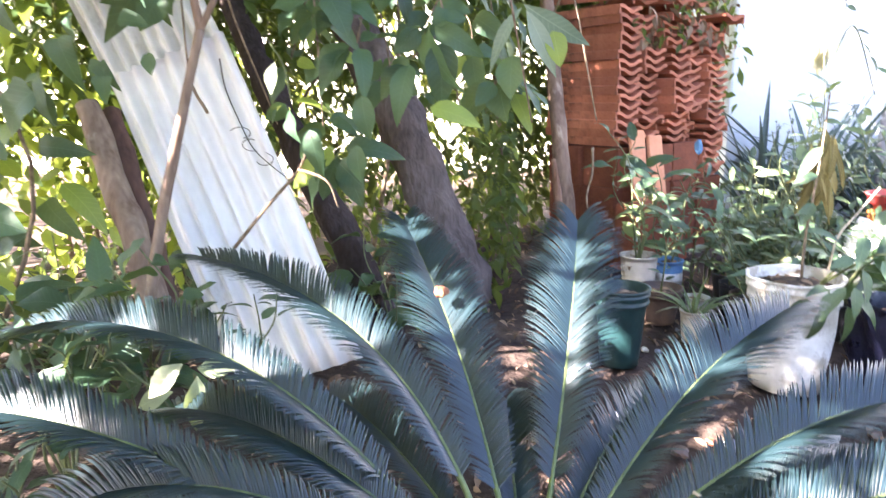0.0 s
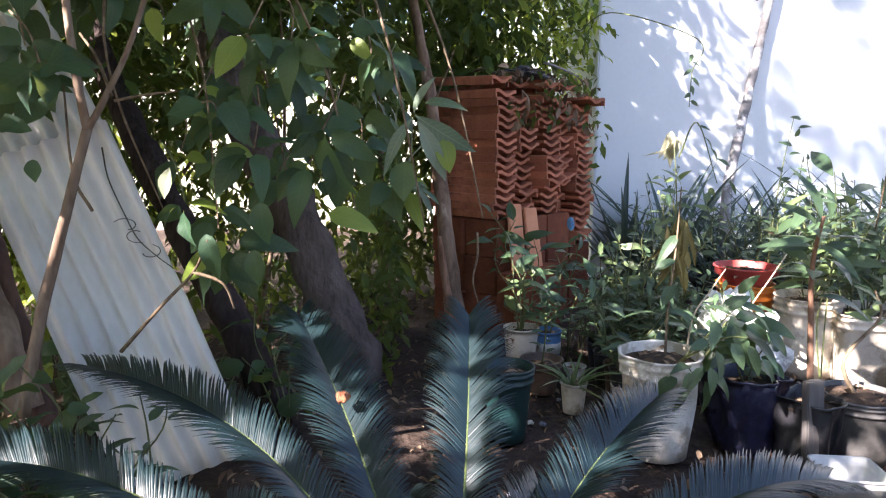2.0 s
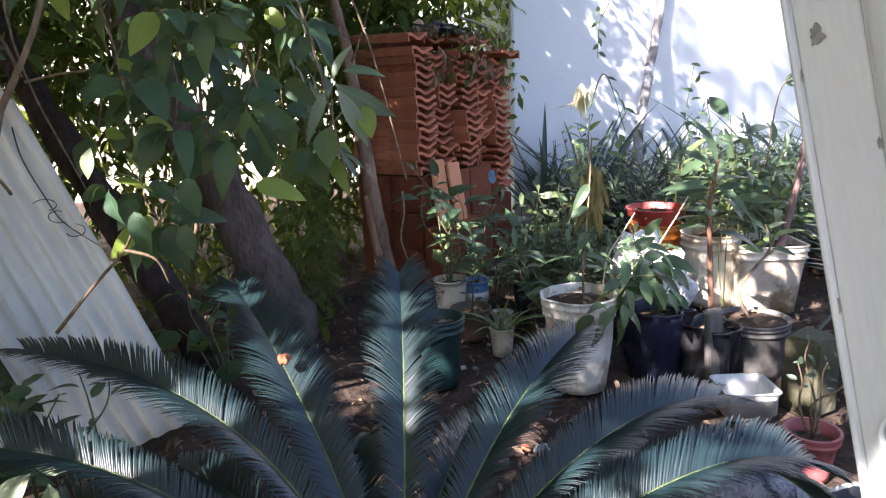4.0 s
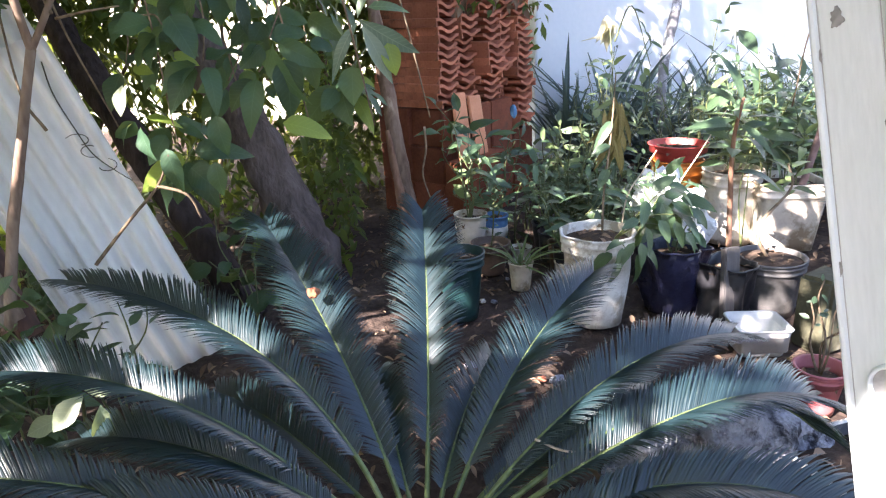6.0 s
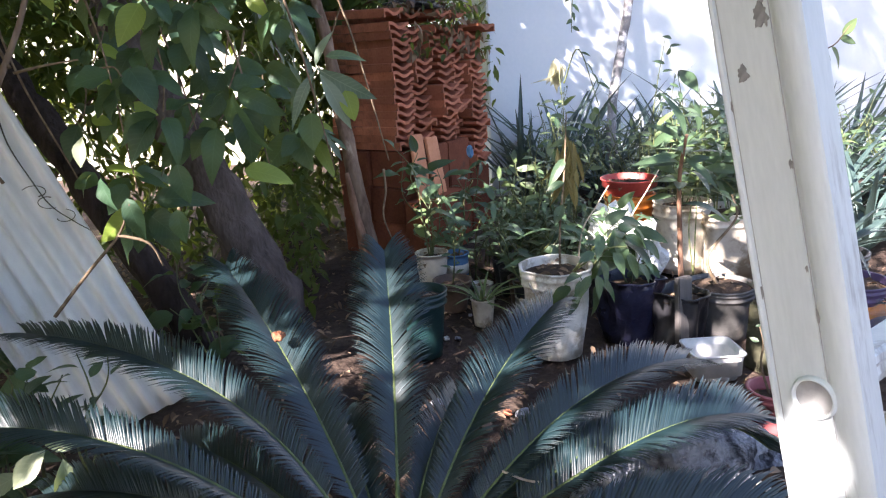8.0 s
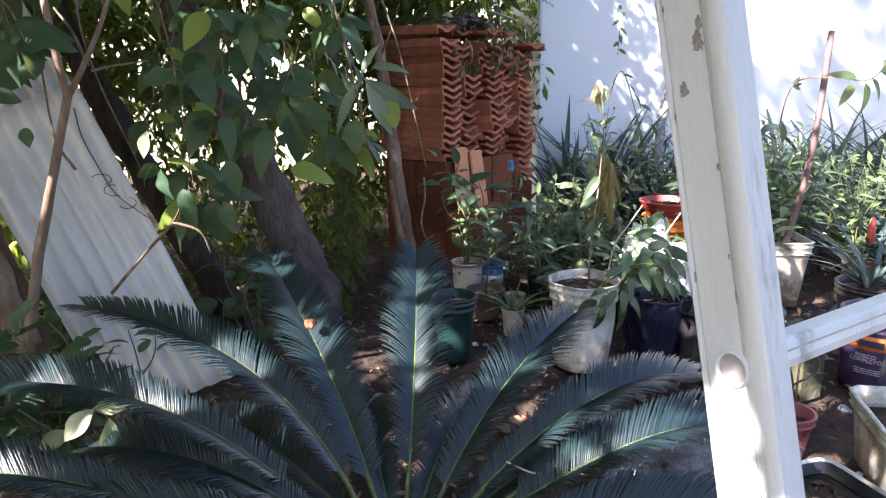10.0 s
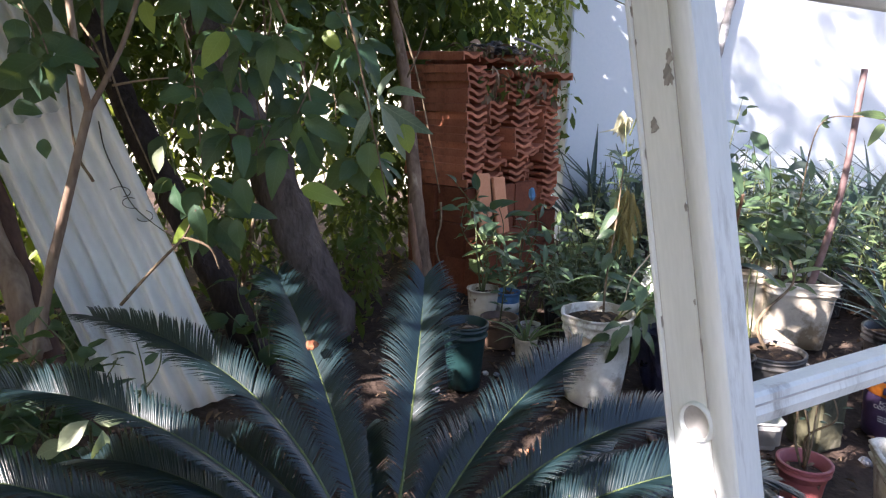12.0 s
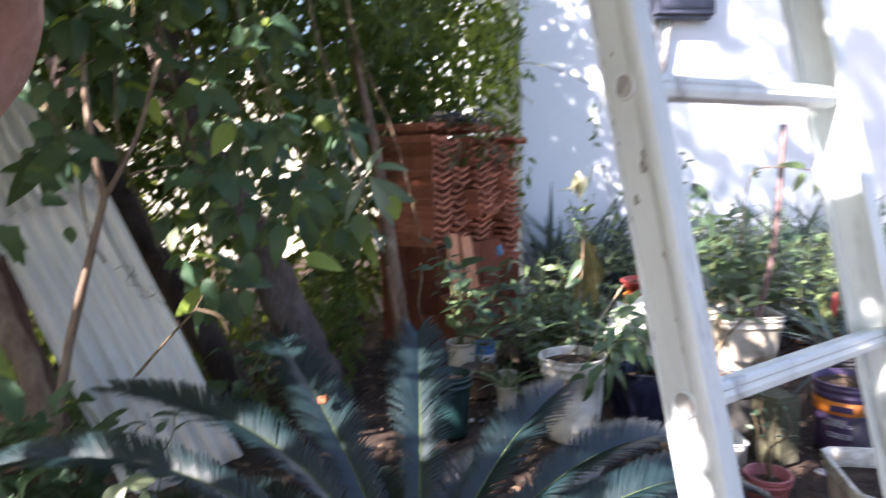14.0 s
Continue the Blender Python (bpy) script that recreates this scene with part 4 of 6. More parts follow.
def extrude(outline, z0, z1, name, material):
    """A straight bar with an outline in x and y."""
    n = len(outline)
    bm = bmesh.new()
    a = [bm.verts.new((x, y, z0)) for x, y in outline]
    b = [bm.verts.new((x, y, z1)) for x, y in outline]
    for i in range(n):
        bm.faces.new((a[i], a[(i + 1) % n], b[(i + 1) % n], b[i]))
    bm.faces.new(a[::-1])
    bm.faces.new(b)
    bmesh.ops.recalc_face_normals(bm, faces=bm.faces[:])
    return bm


# the outer face: a narrow bead, a sunk web, a groove and a broad rounded bead; then the two flanges
CHANNEL = [(0.0, 0.031), (-0.0016, 0.0303), (-0.0022, 0.0287), (-0.0016, 0.0268), (0.0006, 0.0258), (0.0006, 0.0248), (0.0, 0.0242), (0.0, -0.0092), (0.0008, -0.0098), (0.0008, -0.0106)]
CHANNEL += [(-0.0034 * math.sin(math.pi * k / 10) ** 0.7 + 0.0004, -0.0115 - 0.0195 * k / 10) for k in range(11)]
CHANNEL += [(0.027, -0.031), (0.029, -0.029), (0.029, -0.025), (0.026, -0.0255), (0.026, -0.028), (0.004, -0.027), (0.004, 0.028), (0.026, 0.028), (0.026, 0.0255), (0.029, 0.025), (0.029, 0.031)]
ladder = new("ladder")
ladder.empty_display_size = 0.05
ladder.matrix_world = LADDER_AT
tagged(ladder, "weathered aluminium ladder standing aslant with hollow rungs", "ladder")
for k in (0, 1):
    out = [(x, y) for x, y in CHANNEL] if k == 0 else [(SPAN - x, y) for x, y in CHANNEL]
    rail = part("rail", extrude(out, LOW, HIGH, "rail", ALU), ALU, ladder)
    for y, w in ((-0.0102, 0.0006), (0.0253, 0.0006)):
        line = part("groove", box_bm(0.0007, w, HIGH - LOW - 0.02, 0), GROOVE_M, rail, "thin grey line along the rail groove")
        line.location = (0.0007 if k == 0 else SPAN - 0.0007, y, LOW + 0.01)
    foot = part("foot", box_bm(0.036, 0.07, 0.05, 0.006), BLACK_P, rail, "black rubber foot")
    foot.location = (0.0145 if k == 0 else SPAN - 0.0145, 0, LOW - 0.005)
    for z, y, s in ((0.265, -0.004, 1.15), (0.23, 0.014, 0.9), (0.278, -0.007, 0.8), (-0.2, 0.01, 0.6), (0.4, 0.01, 0.5), (0.47, -0.01, 0.4)) if k == 0 else ((0.1, 0.0, 0.7),):
        mark = lathe_bm([(0.0042 * s, 0), (0.0038 * s, 0.0003)], 40, 0, 0.55, z * 7)
        bmesh.ops.rotate(mark, matrix=Matrix.Rotation(radians(-90), 3, "Y"), verts=mark.verts)
        bmesh.ops.scale(mark, vec=(1, 1, 1.5), verts=mark.verts)
        part("grease_mark", mark, STAIN, rail, "dark grease mark").location = (-0.0002 if k == 0 else SPAN + 0.0002, y, z)
    # worn dirt along the edges of the rail
    r = np.random.default_rng(k + 90)
    for i in range(26):
        y, s = (0.0245, -0.0098)[i % 2] + r.normal(0, 0.0008), r.uniform(0.16, 0.34)
        mark = lathe_bm([(0.0042 * s, 0), (0.0038 * s, 0.0003)], 12, 0, 0.7, i)
        bmesh.ops.rotate(mark, matrix=Matrix.Rotation(radians(-90), 3, "Y"), verts=mark.verts)
        bmesh.ops.scale(mark, vec=(1, 1, r.uniform(2, 7)), verts=mark.verts)
        part("dirt_streak", mark, STAIN, rail, "thin dark dirt streak").location = (-0.0003 if k == 0 else SPAN + 0.0003, y, r.uniform(-0.3, 0.6))
RUNG = [(-0.014, 0.0), (-0.0145, 0.01), (-0.012, 0.0135), (0.012, 0.0135), (0.0145, 0.01), (0.0145, -0.004), (0.01, -0.0125), (0.0, -0.0145), (-0.01, -0.0125), (-0.0145, -0.004)]
for i in range(-2, 5):
    z = i * GAP
    bm = extrude([(y, q) for y, q in RUNG], 0.005, SPAN - 0.005, "rung", ALU)
    bmesh.ops.transform(bm, matrix=Matrix(((0, 0, 1, 0), (1, 0, 0, 0), (0, 1, 0, 0), (0, 0, 0, 1))), verts=bm.verts)
    rung = part("rung", bm, ALU, ladder)
    rung.location = (0, 0, z)
    for q in (-0.0147, 0.0147):
        line = box_bm(SPAN - 0.012, 0.0006, 0.0016, 0)
        part("groove", line, GROOVE_M, rung, "thin grey strip along the rung").location = (SPAN / 2, q, 0.003)
    for side in (0, 1):
        ring = lathe_bm([(0.0128, 0.0), (0.013, 0.003), (0.0136, 0.0042), (0.0146, 0.0042), (0.0153, 0.003), (0.016, 0.0)], 28)
        bmesh.ops.delete(ring, geom=[f for f in ring.faces if len(f.verts) > 4], context="FACES")
        bmesh.ops.rotate(ring, matrix=Matrix.Rotation(radians(-90 if side == 0 else 90), 3, "Y"), verts=ring.verts)
        part("rung_end", ring, ALU, rung, "flared rung end").location = (-0.0002 if side == 0 else SPAN + 0.0002, 0, 0)
        # flat disc on the rail; its grey paints the shade inside the rung
        hole = lathe_bm([(0.0135, 0), (0.0135, 0.0006)], 20)
        bmesh.ops.rotate(hole, matrix=Matrix.Rotation(radians(-90 if side == 0 else 90), 3, "Y"), verts=hole.verts)
        part("bore", hole, BORE_M, rung, "flat grey disc for the shade in the bore").location = (-0.0002 if side == 0 else SPAN + 0.0002, 0, 0)


# ---- pots and containers ----
def pot(name, loc, r_top, r_bot, h, material, label, rz=0.0, square=0.0, wob=0.0, bands=2, soil=0.03, handle=False, rim_mat=None, category="pot", stretch=1.0):
    ob = thing(name, loc, label, category, "", rz)
    t = 0.004
    rim = 0.007 if bands else 0.003
    prof = [(r_bot, 0.0)]
    for k in range(1, 9):
        f = k / 8
        prof.append((r_bot + (r_top - r_bot) * f, h * f))
    if bands:
        r1 = r_top
        prof = prof[:-2] + [(r1 - 0.002, h * 0.8), (r1 + rim * 0.6, h * 0.81), (r1 + rim * 0.6, h * 0.83), (r1, h * 0.84), (r1, h * 0.9), (r1 + rim * 0.8, h * 0.91), (r1 + rim * 0.8, h * 0.93), (r1 + 0.001, h * 0.94)]
    prof += [(r_top, h - 0.008), (r_top + rim, h - 0.006), (r_top + rim, h - 0.001), (r_top, h), (r_top - t, h - 0.002), (r_top - t - 0.001, h - soil - 0.01), (0.01, h - soil - 0.012)]
    bm = lathe_bm(prof, 40, square, wob, h * 10)
    bmesh.ops.scale(bm, vec=(stretch, 1, 1), verts=bm.verts)
    part("body", bm, material, ob)
    s = lathe_bm([(r_top - t - 0.0015, h - soil - 0.006), (r_top * 0.8, h - soil), (r_top * 0.5, h - soil + 0.008), (r_top * 0.15, h - soil + 0.012)], 28, square, 0.05, h * 7)
    bmesh.ops.scale(s, vec=(stretch, 1, 1), verts=s.verts)
    if soil < 0.06:
        part("soil", s, POT_SOIL, ob, "dark potting soil")
        r = np.random.default_rng(int(h * 1000) + int(loc[0] * 100) % 97)
        n = int(r_top * 130)
        q = np.column_stack((r.uniform(-0.62, 0.62, n) * r_top * stretch, r.uniform(-0.62, 0.62, n) * r_top, np.full(n, h - soil + 0.012)))
        part("fallen_leaves", scatter("fallen_leaves", leaf_shape(0.045, 0.02, "lance", 3, 0.4, 0.3), LITTER, q, r.uniform(0, 6.3, n), r.normal(0, 0.3, n), r.normal(0, 0.4, n), r.uniform(0.5, 1.2, n)), None, ob, "dry leaves on the soil")
    else:
        s.free()
    if rim_mat:
        rb = lathe_bm([(r_top - 0.004, h - 0.004), (r_top, h + 0.004), (r_top + 0.007, h + 0.003), (r_top + 0.009, h - 0.006), (r_top + 0.002, h - 0.008)], 40, square)
        bmesh.ops.delete(rb, geom=[f for f in rb.faces if len(f.verts) > 4], context="FACES")
        bmesh.ops.scale(rb, vec=(stretch, 1, 1), verts=rb.verts)
        part("rim", rb, rim_mat, ob, "worn white rim")
    if handle:
        hp = [(r_top * 1.02 * math.cos(a), -r_top * 0.45 * math.sin(a), h * 0.88 - 0.1 * math.sin(a)) for a in np.linspace(0, math.pi, 9)]
        part("handle", tube_bm(hp, 0.0025, 0.0025, 6, 4), POLE_M, ob, "thin wire handle")
    return ob


B1 = (1.155, 2.25, 0.0)
pot("bucket", B1, 0.128, 0.102, 0.34, WHITE_P, "dirty white plastic bucket with a leafy plant", 20, wob=0.09, handle=True, category="bucket")
B2 = (2.122, 2.933, 0.000)
pot("bucket", B2, 0.135, 0.115, 0.35, CREAM_P, "sunlit cream plastic bucket holding a shrub", 50, wob=0.05, category="bucket")
TUB = (2.3, 2.8, 0.0)
pot("square_tub", TUB, 0.15, 0.12, 0.32, CREAM_P, "square weathered cream plastic tub with a shrub", -14, 0.9, category="planter")
PW = (0.86, 3.0, 0.0)
pot("plant_pot", PW, 0.075, 0.056, 0.225, CREAM_P, "small cream pot with a light green seedling", bands=0)
GP = (0.907, 2.819, 0.000)
pot("plant_pot", GP, 0.082, 0.06, 0.14, BROWN_P, "brown translucent pot with a pale rim", bands=1)
GREEN = (0.684, 2.395, 0.000)
pot("plant_pot", GREEN, 0.085, 0.062, 0.26, GREEN_P, "tall teal green plastic pot", bands=1)
SP = (0.977, 2.595, 0.000)
pot("plant_pot", SP, 0.05, 0.038, 0.12, CREAM_P, "small pale pot with a striped spider plant", bands=0)
BAG = (1.47, 2.26, 0.0)
pot("grow_bag", BAG, 0.105, 0.095, 0.26, NAVY_P, "crumpled dark blue plastic grow bag with soil", 10, 0.15, 0.45, 0, 0.05, category="grow bag")
BKB = (1.6, 2.12, 0.0)
pot("grow_bag", BKB, 0.08, 0.08, 0.22, BLACK_P, "black plastic grow bag with a thin stem", 30, 0.1, 0.4, 0, 0.03, category="grow bag")
DKB = (1.79, 2.16, 0.0)
pot("bucket", DKB, 0.12, 0.1, 0.21, GREY_P, "dirty dark grey bucket full of soil", bands=2, soil=0.012, category="bucket")
WSQ = (1.566, 1.886, 0.000)
pot("food_tub", WSQ, 0.078, 0.062, 0.1, TUB_P, "small empty white square plastic tub", -12, 0.8, 0.0, 0, 0.07, category="tub", stretch=1.1)
RED = (1.506, 1.526, 0.000)
pot("plant_pot", RED, 0.066, 0.047, 0.135, ROSE_P, "faded red ribbed plastic pot with a stem", bands=1, soil=0.035)
BB = (1.340, 1.177, 0.100)
pot("planter_box", (BB[0], BB[1], 0.0), 0.12, 0.105, 0.115, BLACK_P, "black rectangular planter with a white worn rim", 8, 0.9, 0.0, 1, 0.03, category="planter", stretch=1.15, rim_mat=WHITE_P)
WB = (1.750, 1.259, 0.180)
pot("planter_box", (WB[0] + 0.05, WB[1] + 0.02, 0.0), 0.165, 0.145, 0.21, WHITE_P, "white rectangular plastic box filled with soil", -22, 0.85, 0.0, 1, 0.055, category="planter", stretch=1.25)
BOWL = (1.974, 3.184, 0.426)
pot("bowl", (BOWL[0], BOWL[1], BOWL[2] - 0.07), 0.145, 0.1, 0.085, RED_P, "bright red plastic bowl on an orange bucket", bands=0, category="bowl")
pot("bucket", (BOWL[0], BOWL[1], 0.0), 0.125, 0.105, BOWL[2] - 0.066, ORANGE_P, "orange plastic bucket under a red bowl", bands=1, category="bucket")
# paint bucket with a printed label
PB = (2.108, 1.888, 0.000)
paint = pot("paint_bucket", PB, 0.12, 0.105, 0.27, PURPLE_P, "dark purple paint bucket with an orange band", bands=1, soil=0.02, category="bucket")
band = lathe_bm([(0.1155, 0.155), (0.1165, 0.155), (0.119, 0.205), (0.118, 0.205)], 40)
part("label_band", band, ORANGE_P, paint, "bright orange printed band")
face = math.atan2(-0.07 - PB[1], 0.29 - PB[0])
for k, (txt, h) in enumerate((("FOSCO", 0.128), ("COMPLETO", 0.112))):
    cu = bpy.data.curves.new("label_text", "FONT")
    cu.body, cu.size, cu.extrude, cu.align_x = txt, 0.019, 0.0004, "CENTER"
    dg = bpy.data.objects.new("tmp", cu)
    me = bpy.data.meshes.new_from_object(dg)
    bpy.data.objects.remove(dg)
    for v in me.vertices:
        a = face - 0.25 + v.co.x / 0.115
        rr = 0.1062 + 0.015 * (h + v.co.y) / 0.27 + 0.006 + v.co.z
        v.co = (rr * math.cos(a), rr * math.sin(a), h + v.co.y)
    part("label_text", me, PRINT, paint, "white printed words")
for k in range(3):
    for i in range(4):
        bar = box_bm(0.0012, 0.018, 0.0025, 0)
        a = face - 0.45 + 0.18 * i
        m = pose(0, 0, 0, 0, 0, math.degrees(a)) @ pose(0.1158 - 0.0008 * k, 0, 0.085 - 0.008 * k)
        bmesh.ops.transform(bar, matrix=m, verts=bar.verts)
        part("print_line", bar, PRINT, paint)
blob = box_bm(0.002, 0.075, 0.024, 0.0008)
bmesh.ops.transform(blob, matrix=pose(0, 0, 0, 0, 0, math.degrees(face) - 8) @ pose(0.1185, 0, 0.168), verts=blob.verts)
part("logo_mark", blob, PURPLE_P, paint, "dark mark on the orange band")

# clear plastic bottle beside it
GLASS = bpy.data.materials.new("clear_plastic")
GLASS.use_nodes = True
gp = GLASS.node_tree.nodes["Principled BSDF"]
gp.inputs["Transmission Weight"].default_value, gp.inputs["Roughness"].default_value, gp.inputs["IOR"].default_value = 0.9, 0.18, 1.2
gp.inputs["Base Color"].default_value = (0.85, 0.9, 0.92, 1)
jug = lathe_bm([(0.065, 0), (0.07, 0.02), (0.07, 0.14), (0.05, 0.19), (0.02, 0.21), (0.02, 0.235), (0.014, 0.236)], 32, 0.2, 0.12, 2)
alone("plastic_bottle", jug, GLASS, (2.113, 1.749, 0.000), "crumpled clear plastic bottle beside the paint bucket", "bottle")

# mossy block, stone, small tub by the stack, bags
block = box_bm(0.13, 0.12, 0.26, 0.012)
for v in block.verts:
    v.co += Vector((0.012, 0.012, 0.006)) * noise.noise(v.co * 14)
alone("concrete_block", block, MOSSY, (1.78, 1.86, -0.01), "olive green mossy concrete block", "block", rz=18)
for loc, s, seed in (((1.080, 1.333, 0.080), (0.2, 0.15, 0.14), 3), ((0.924, 1.271, 0.060), (0.13, 0.11, 0.1), 8), ((1.272, 1.350, 0.050), (0.09, 0.1, 0.09), 14)):
    bm = bmesh.new()
    bmesh.ops.create_icosphere(bm, subdivisions=5, radius=1)
    for v in bm.verts:
        q = v.co.normalized()
        v.co = Vector((q.x * s[0], q.y * s[1], q.z * s[2])) * (1 + 0.35 * noise.noise(q * 1.6 + Vector((seed, 0, 0))) + 0.1 * noise.noise(q * 6 + Vector((seed, 0, 0))) - 0.1 * max(0.0, noise.noise(q * 9 + Vector((0, seed, 0)))) + 0.03 * noise.noise(q * 22))
    for f in bm.faces:
        f.smooth = True
    alone("stone", bm, STONE, (loc[0], loc[1], s[2] * 0.7), "pale grey rough stone beside the pots", "stone", "stones")
tub = pot("plastic_tub", (GP[0] + 0.085, GP[1] + 0.24, 0), 0.06, 0.055, 0.19, BLUE_P, "small blue and white plastic tub", bands=0, soil=0.02, category="tub")
part("label_band", lathe_bm([(0.0582, 0.09), (0.0592, 0.09), (0.0605, 0.14), (0.0595, 0.14)], 32), WHITE_P, tub, "white printed band")
for loc, s, seed in (((1.714, 2.810, 0.388), 0.11, 1), ((1.689, 2.588, 0.343), 0.1, 6), ((1.620, 2.764, 0.336), 0.08, 9)):
    bm = bmesh.new()
    bmesh.ops.create_icosphere(bm, subdivisions=4, radius=s)
    for v in bm.verts:
        q = v.co.normalized()
        v.co *= 1 + 0.5 * noise.noise(q * 2.2 + Vector((seed, 3, 0))) + 0.18 * abs(noise.noise(q * 7))
    for v in bm.verts:
        v.co.z *= 0.52 * loc[2] / s
    alone("plastic_bag", bm, BAG_P, (loc[0], loc[1], 0.5 * loc[2]), "crumpled white plastic bag in the sun", "bag", "plastic bags")
# blue scrap hanging by the stack
scrap = lathe_bm([(0.004, 0), (0.014, 0.008), (0.02, 0.02), (0.017, 0.04), (0.012, 0.055), (0.004, 0.065)], 20, 0, 1.2, 3)
alone("plastic_scrap", scrap, BLUE_P, (1.136, 3.231, 0.607), "scrap of light blue plastic caught on the tiles", "scrap")
# orange object on the palm
nut = lathe_bm([(0.003, 0), (0.01, 0.0015), (0.017, 0.005), (0.02, 0.01), (0.018, 0.016), (0.014, 0.02), (0.008, 0.023), (0.002, 0.022)], 28, 0, 0.9, 3)
alone("fallen_fruit", nut, surf("orange_fruit", (0.2, 0.065, 0.03), (0.36, 0.14, 0.065), 60, 0.8, 0.8), (0.164, 1.629, 0.451), "small orange fruit lying on a palm frond", "fruit")

# poles
POLE = [(2.671, 4.700, 0.576), (2.878, 4.950, 1.081), (3.032, 5.100, 1.500), (3.1, 5.11, 1.87), (3.2, 5.11, 2.5)]
b = Vector((POLE[0][0] - 0.06, POLE[0][1] - 0.2, 0))
ob = part("wooden_pole", tube_bm([(0, 0, 0)] + [Vector(q) - b for q in POLE], 0.038, 0.03, 12, 8, 0.3), POLE_M)
ob.location = b
tagged(ob, "weathered grey wooden pole leaning on the wall", "pole")
STK = [(2.260, 2.699, 0.084), (2.332, 2.626, 0.686), (2.384, 2.652, 1.248)]
b = Vector(STK[0])
ob = part("stick", tube_bm(from_base(STK, b), 0.016, 0.013, 10, 6, 0.1), STICK_M)
ob.location = b
tagged(ob, "reddish brown wooden stick stuck in the square tub", "stick")
# dark fixture on the wall
mb = thing("meter_box", (3.25, 5.15, 2.24), "dark grey plastic meter box on the wall", "meter box")
part("body", box_bm(0.58, 0.14, 0.6, 0.04, segments=3), DARK_BOX, mb).location = (0, -0.07, 0)
part("door", box_bm(0.46, 0.02, 0.44, 0.015), DARK_BOX, mb).location = (0, -0.148, 0.08)
part("cable", tube_bm([(-0.2, -0.05, 0.03), (-0.22, -0.05, -0.1), (-0.21, -0.03, -0.2)], 0.012, 0.01, 8, 5), BLACK_P, mb, "dark hanging cable")

# bits of rubbish and small stones among the pots
rng = np.random.default_rng(77)
CHIP = []
for k, m in enumerate((STONE, CLAY, WHITE_P, BROWN_P)):
    bm = bmesh.new()
    bmesh.ops.create_icosphere(bm, subdivisions=2, radius=0.018)
    for v in bm.verts:
        v.co *= 1 + 0.6 * noise.noise(v.co * 60 + Vector((k * 5, 0, 0)))
        v.co.z *= 0.6
    me = bpy.data.meshes.new("pebble")
    bm.to_mesh(me)
    bm.free()
    me.materials.append(m)
    CHIP.append(me)
for k in range(70):
    ob = part("pebble", CHIP[(0, 0, 1, 3, 0, 2)[k % 6]], None)
    ob.matrix_world = pose(rng.uniform(0.5, 2.3), rng.uniform(1.2, 2.9), 0.004, 0, 0, rng.uniform(0, 360)) @ Matrix.Scale(rng.uniform(0.4, 1.3), 4)
    tagged(ob, "small pebble or chip lying on the soil", "pebble", "pebbles among the pots")
plank = part("wooden_plank", box_bm(0.07, 0.025, 0.3, 0.004), surf("old_plank", (0.05, 0.045, 0.044), (0.14, 0.13, 0.122), 10, 0.9, 0.5, stretch=(1, 1, 0.2)))
plank.matrix_world = pose(1.56, 2.03, -0.005, -8, 4, 15)
tagged(plank, "short grey weathered plank stood between the bags", "plank")
cord = tube_bm([Vector(q) for q in ((0.565, 1.146, 0.312), (0.613, 1.110, 0.302), (0.686, 1.091, 0.302), (0.714, 1.076, 0.310))], 0.0025, 0.002, 6, 6)
tagged(part("dry_stalk", cord, DRY_STALK), "thin pale dry stalk lying on the palm fronds", "stalk")

# small cups and lids left among the plants
for k, (x, y, mat, label) in enumerate(((1.18, 2.62, WHITE_P, "small dirty white plastic cup among the plants"), (1.42, 2.78, GREY_P, "small grey plastic cup among the plants"), (1.32, 3.0, WHITE_P, "small dirty white plastic cup among the plants"), (1.55, 2.66, BLUE_P, "small blue plastic cup among the plants"), (1.06, 2.86, WHITE_P, "small dirty white plastic cup among the plants"), (1.72, 2.5, CREAM_P, "small cream plastic cup beside the buckets"))):
    pot("plastic_cup", (x, y, 0), 0.045, 0.034, 0.09, mat, label, 20 * k, wob=0.08, bands=0, soil=0.02, category="cup")


# ---- plants ----
MESHES = {}


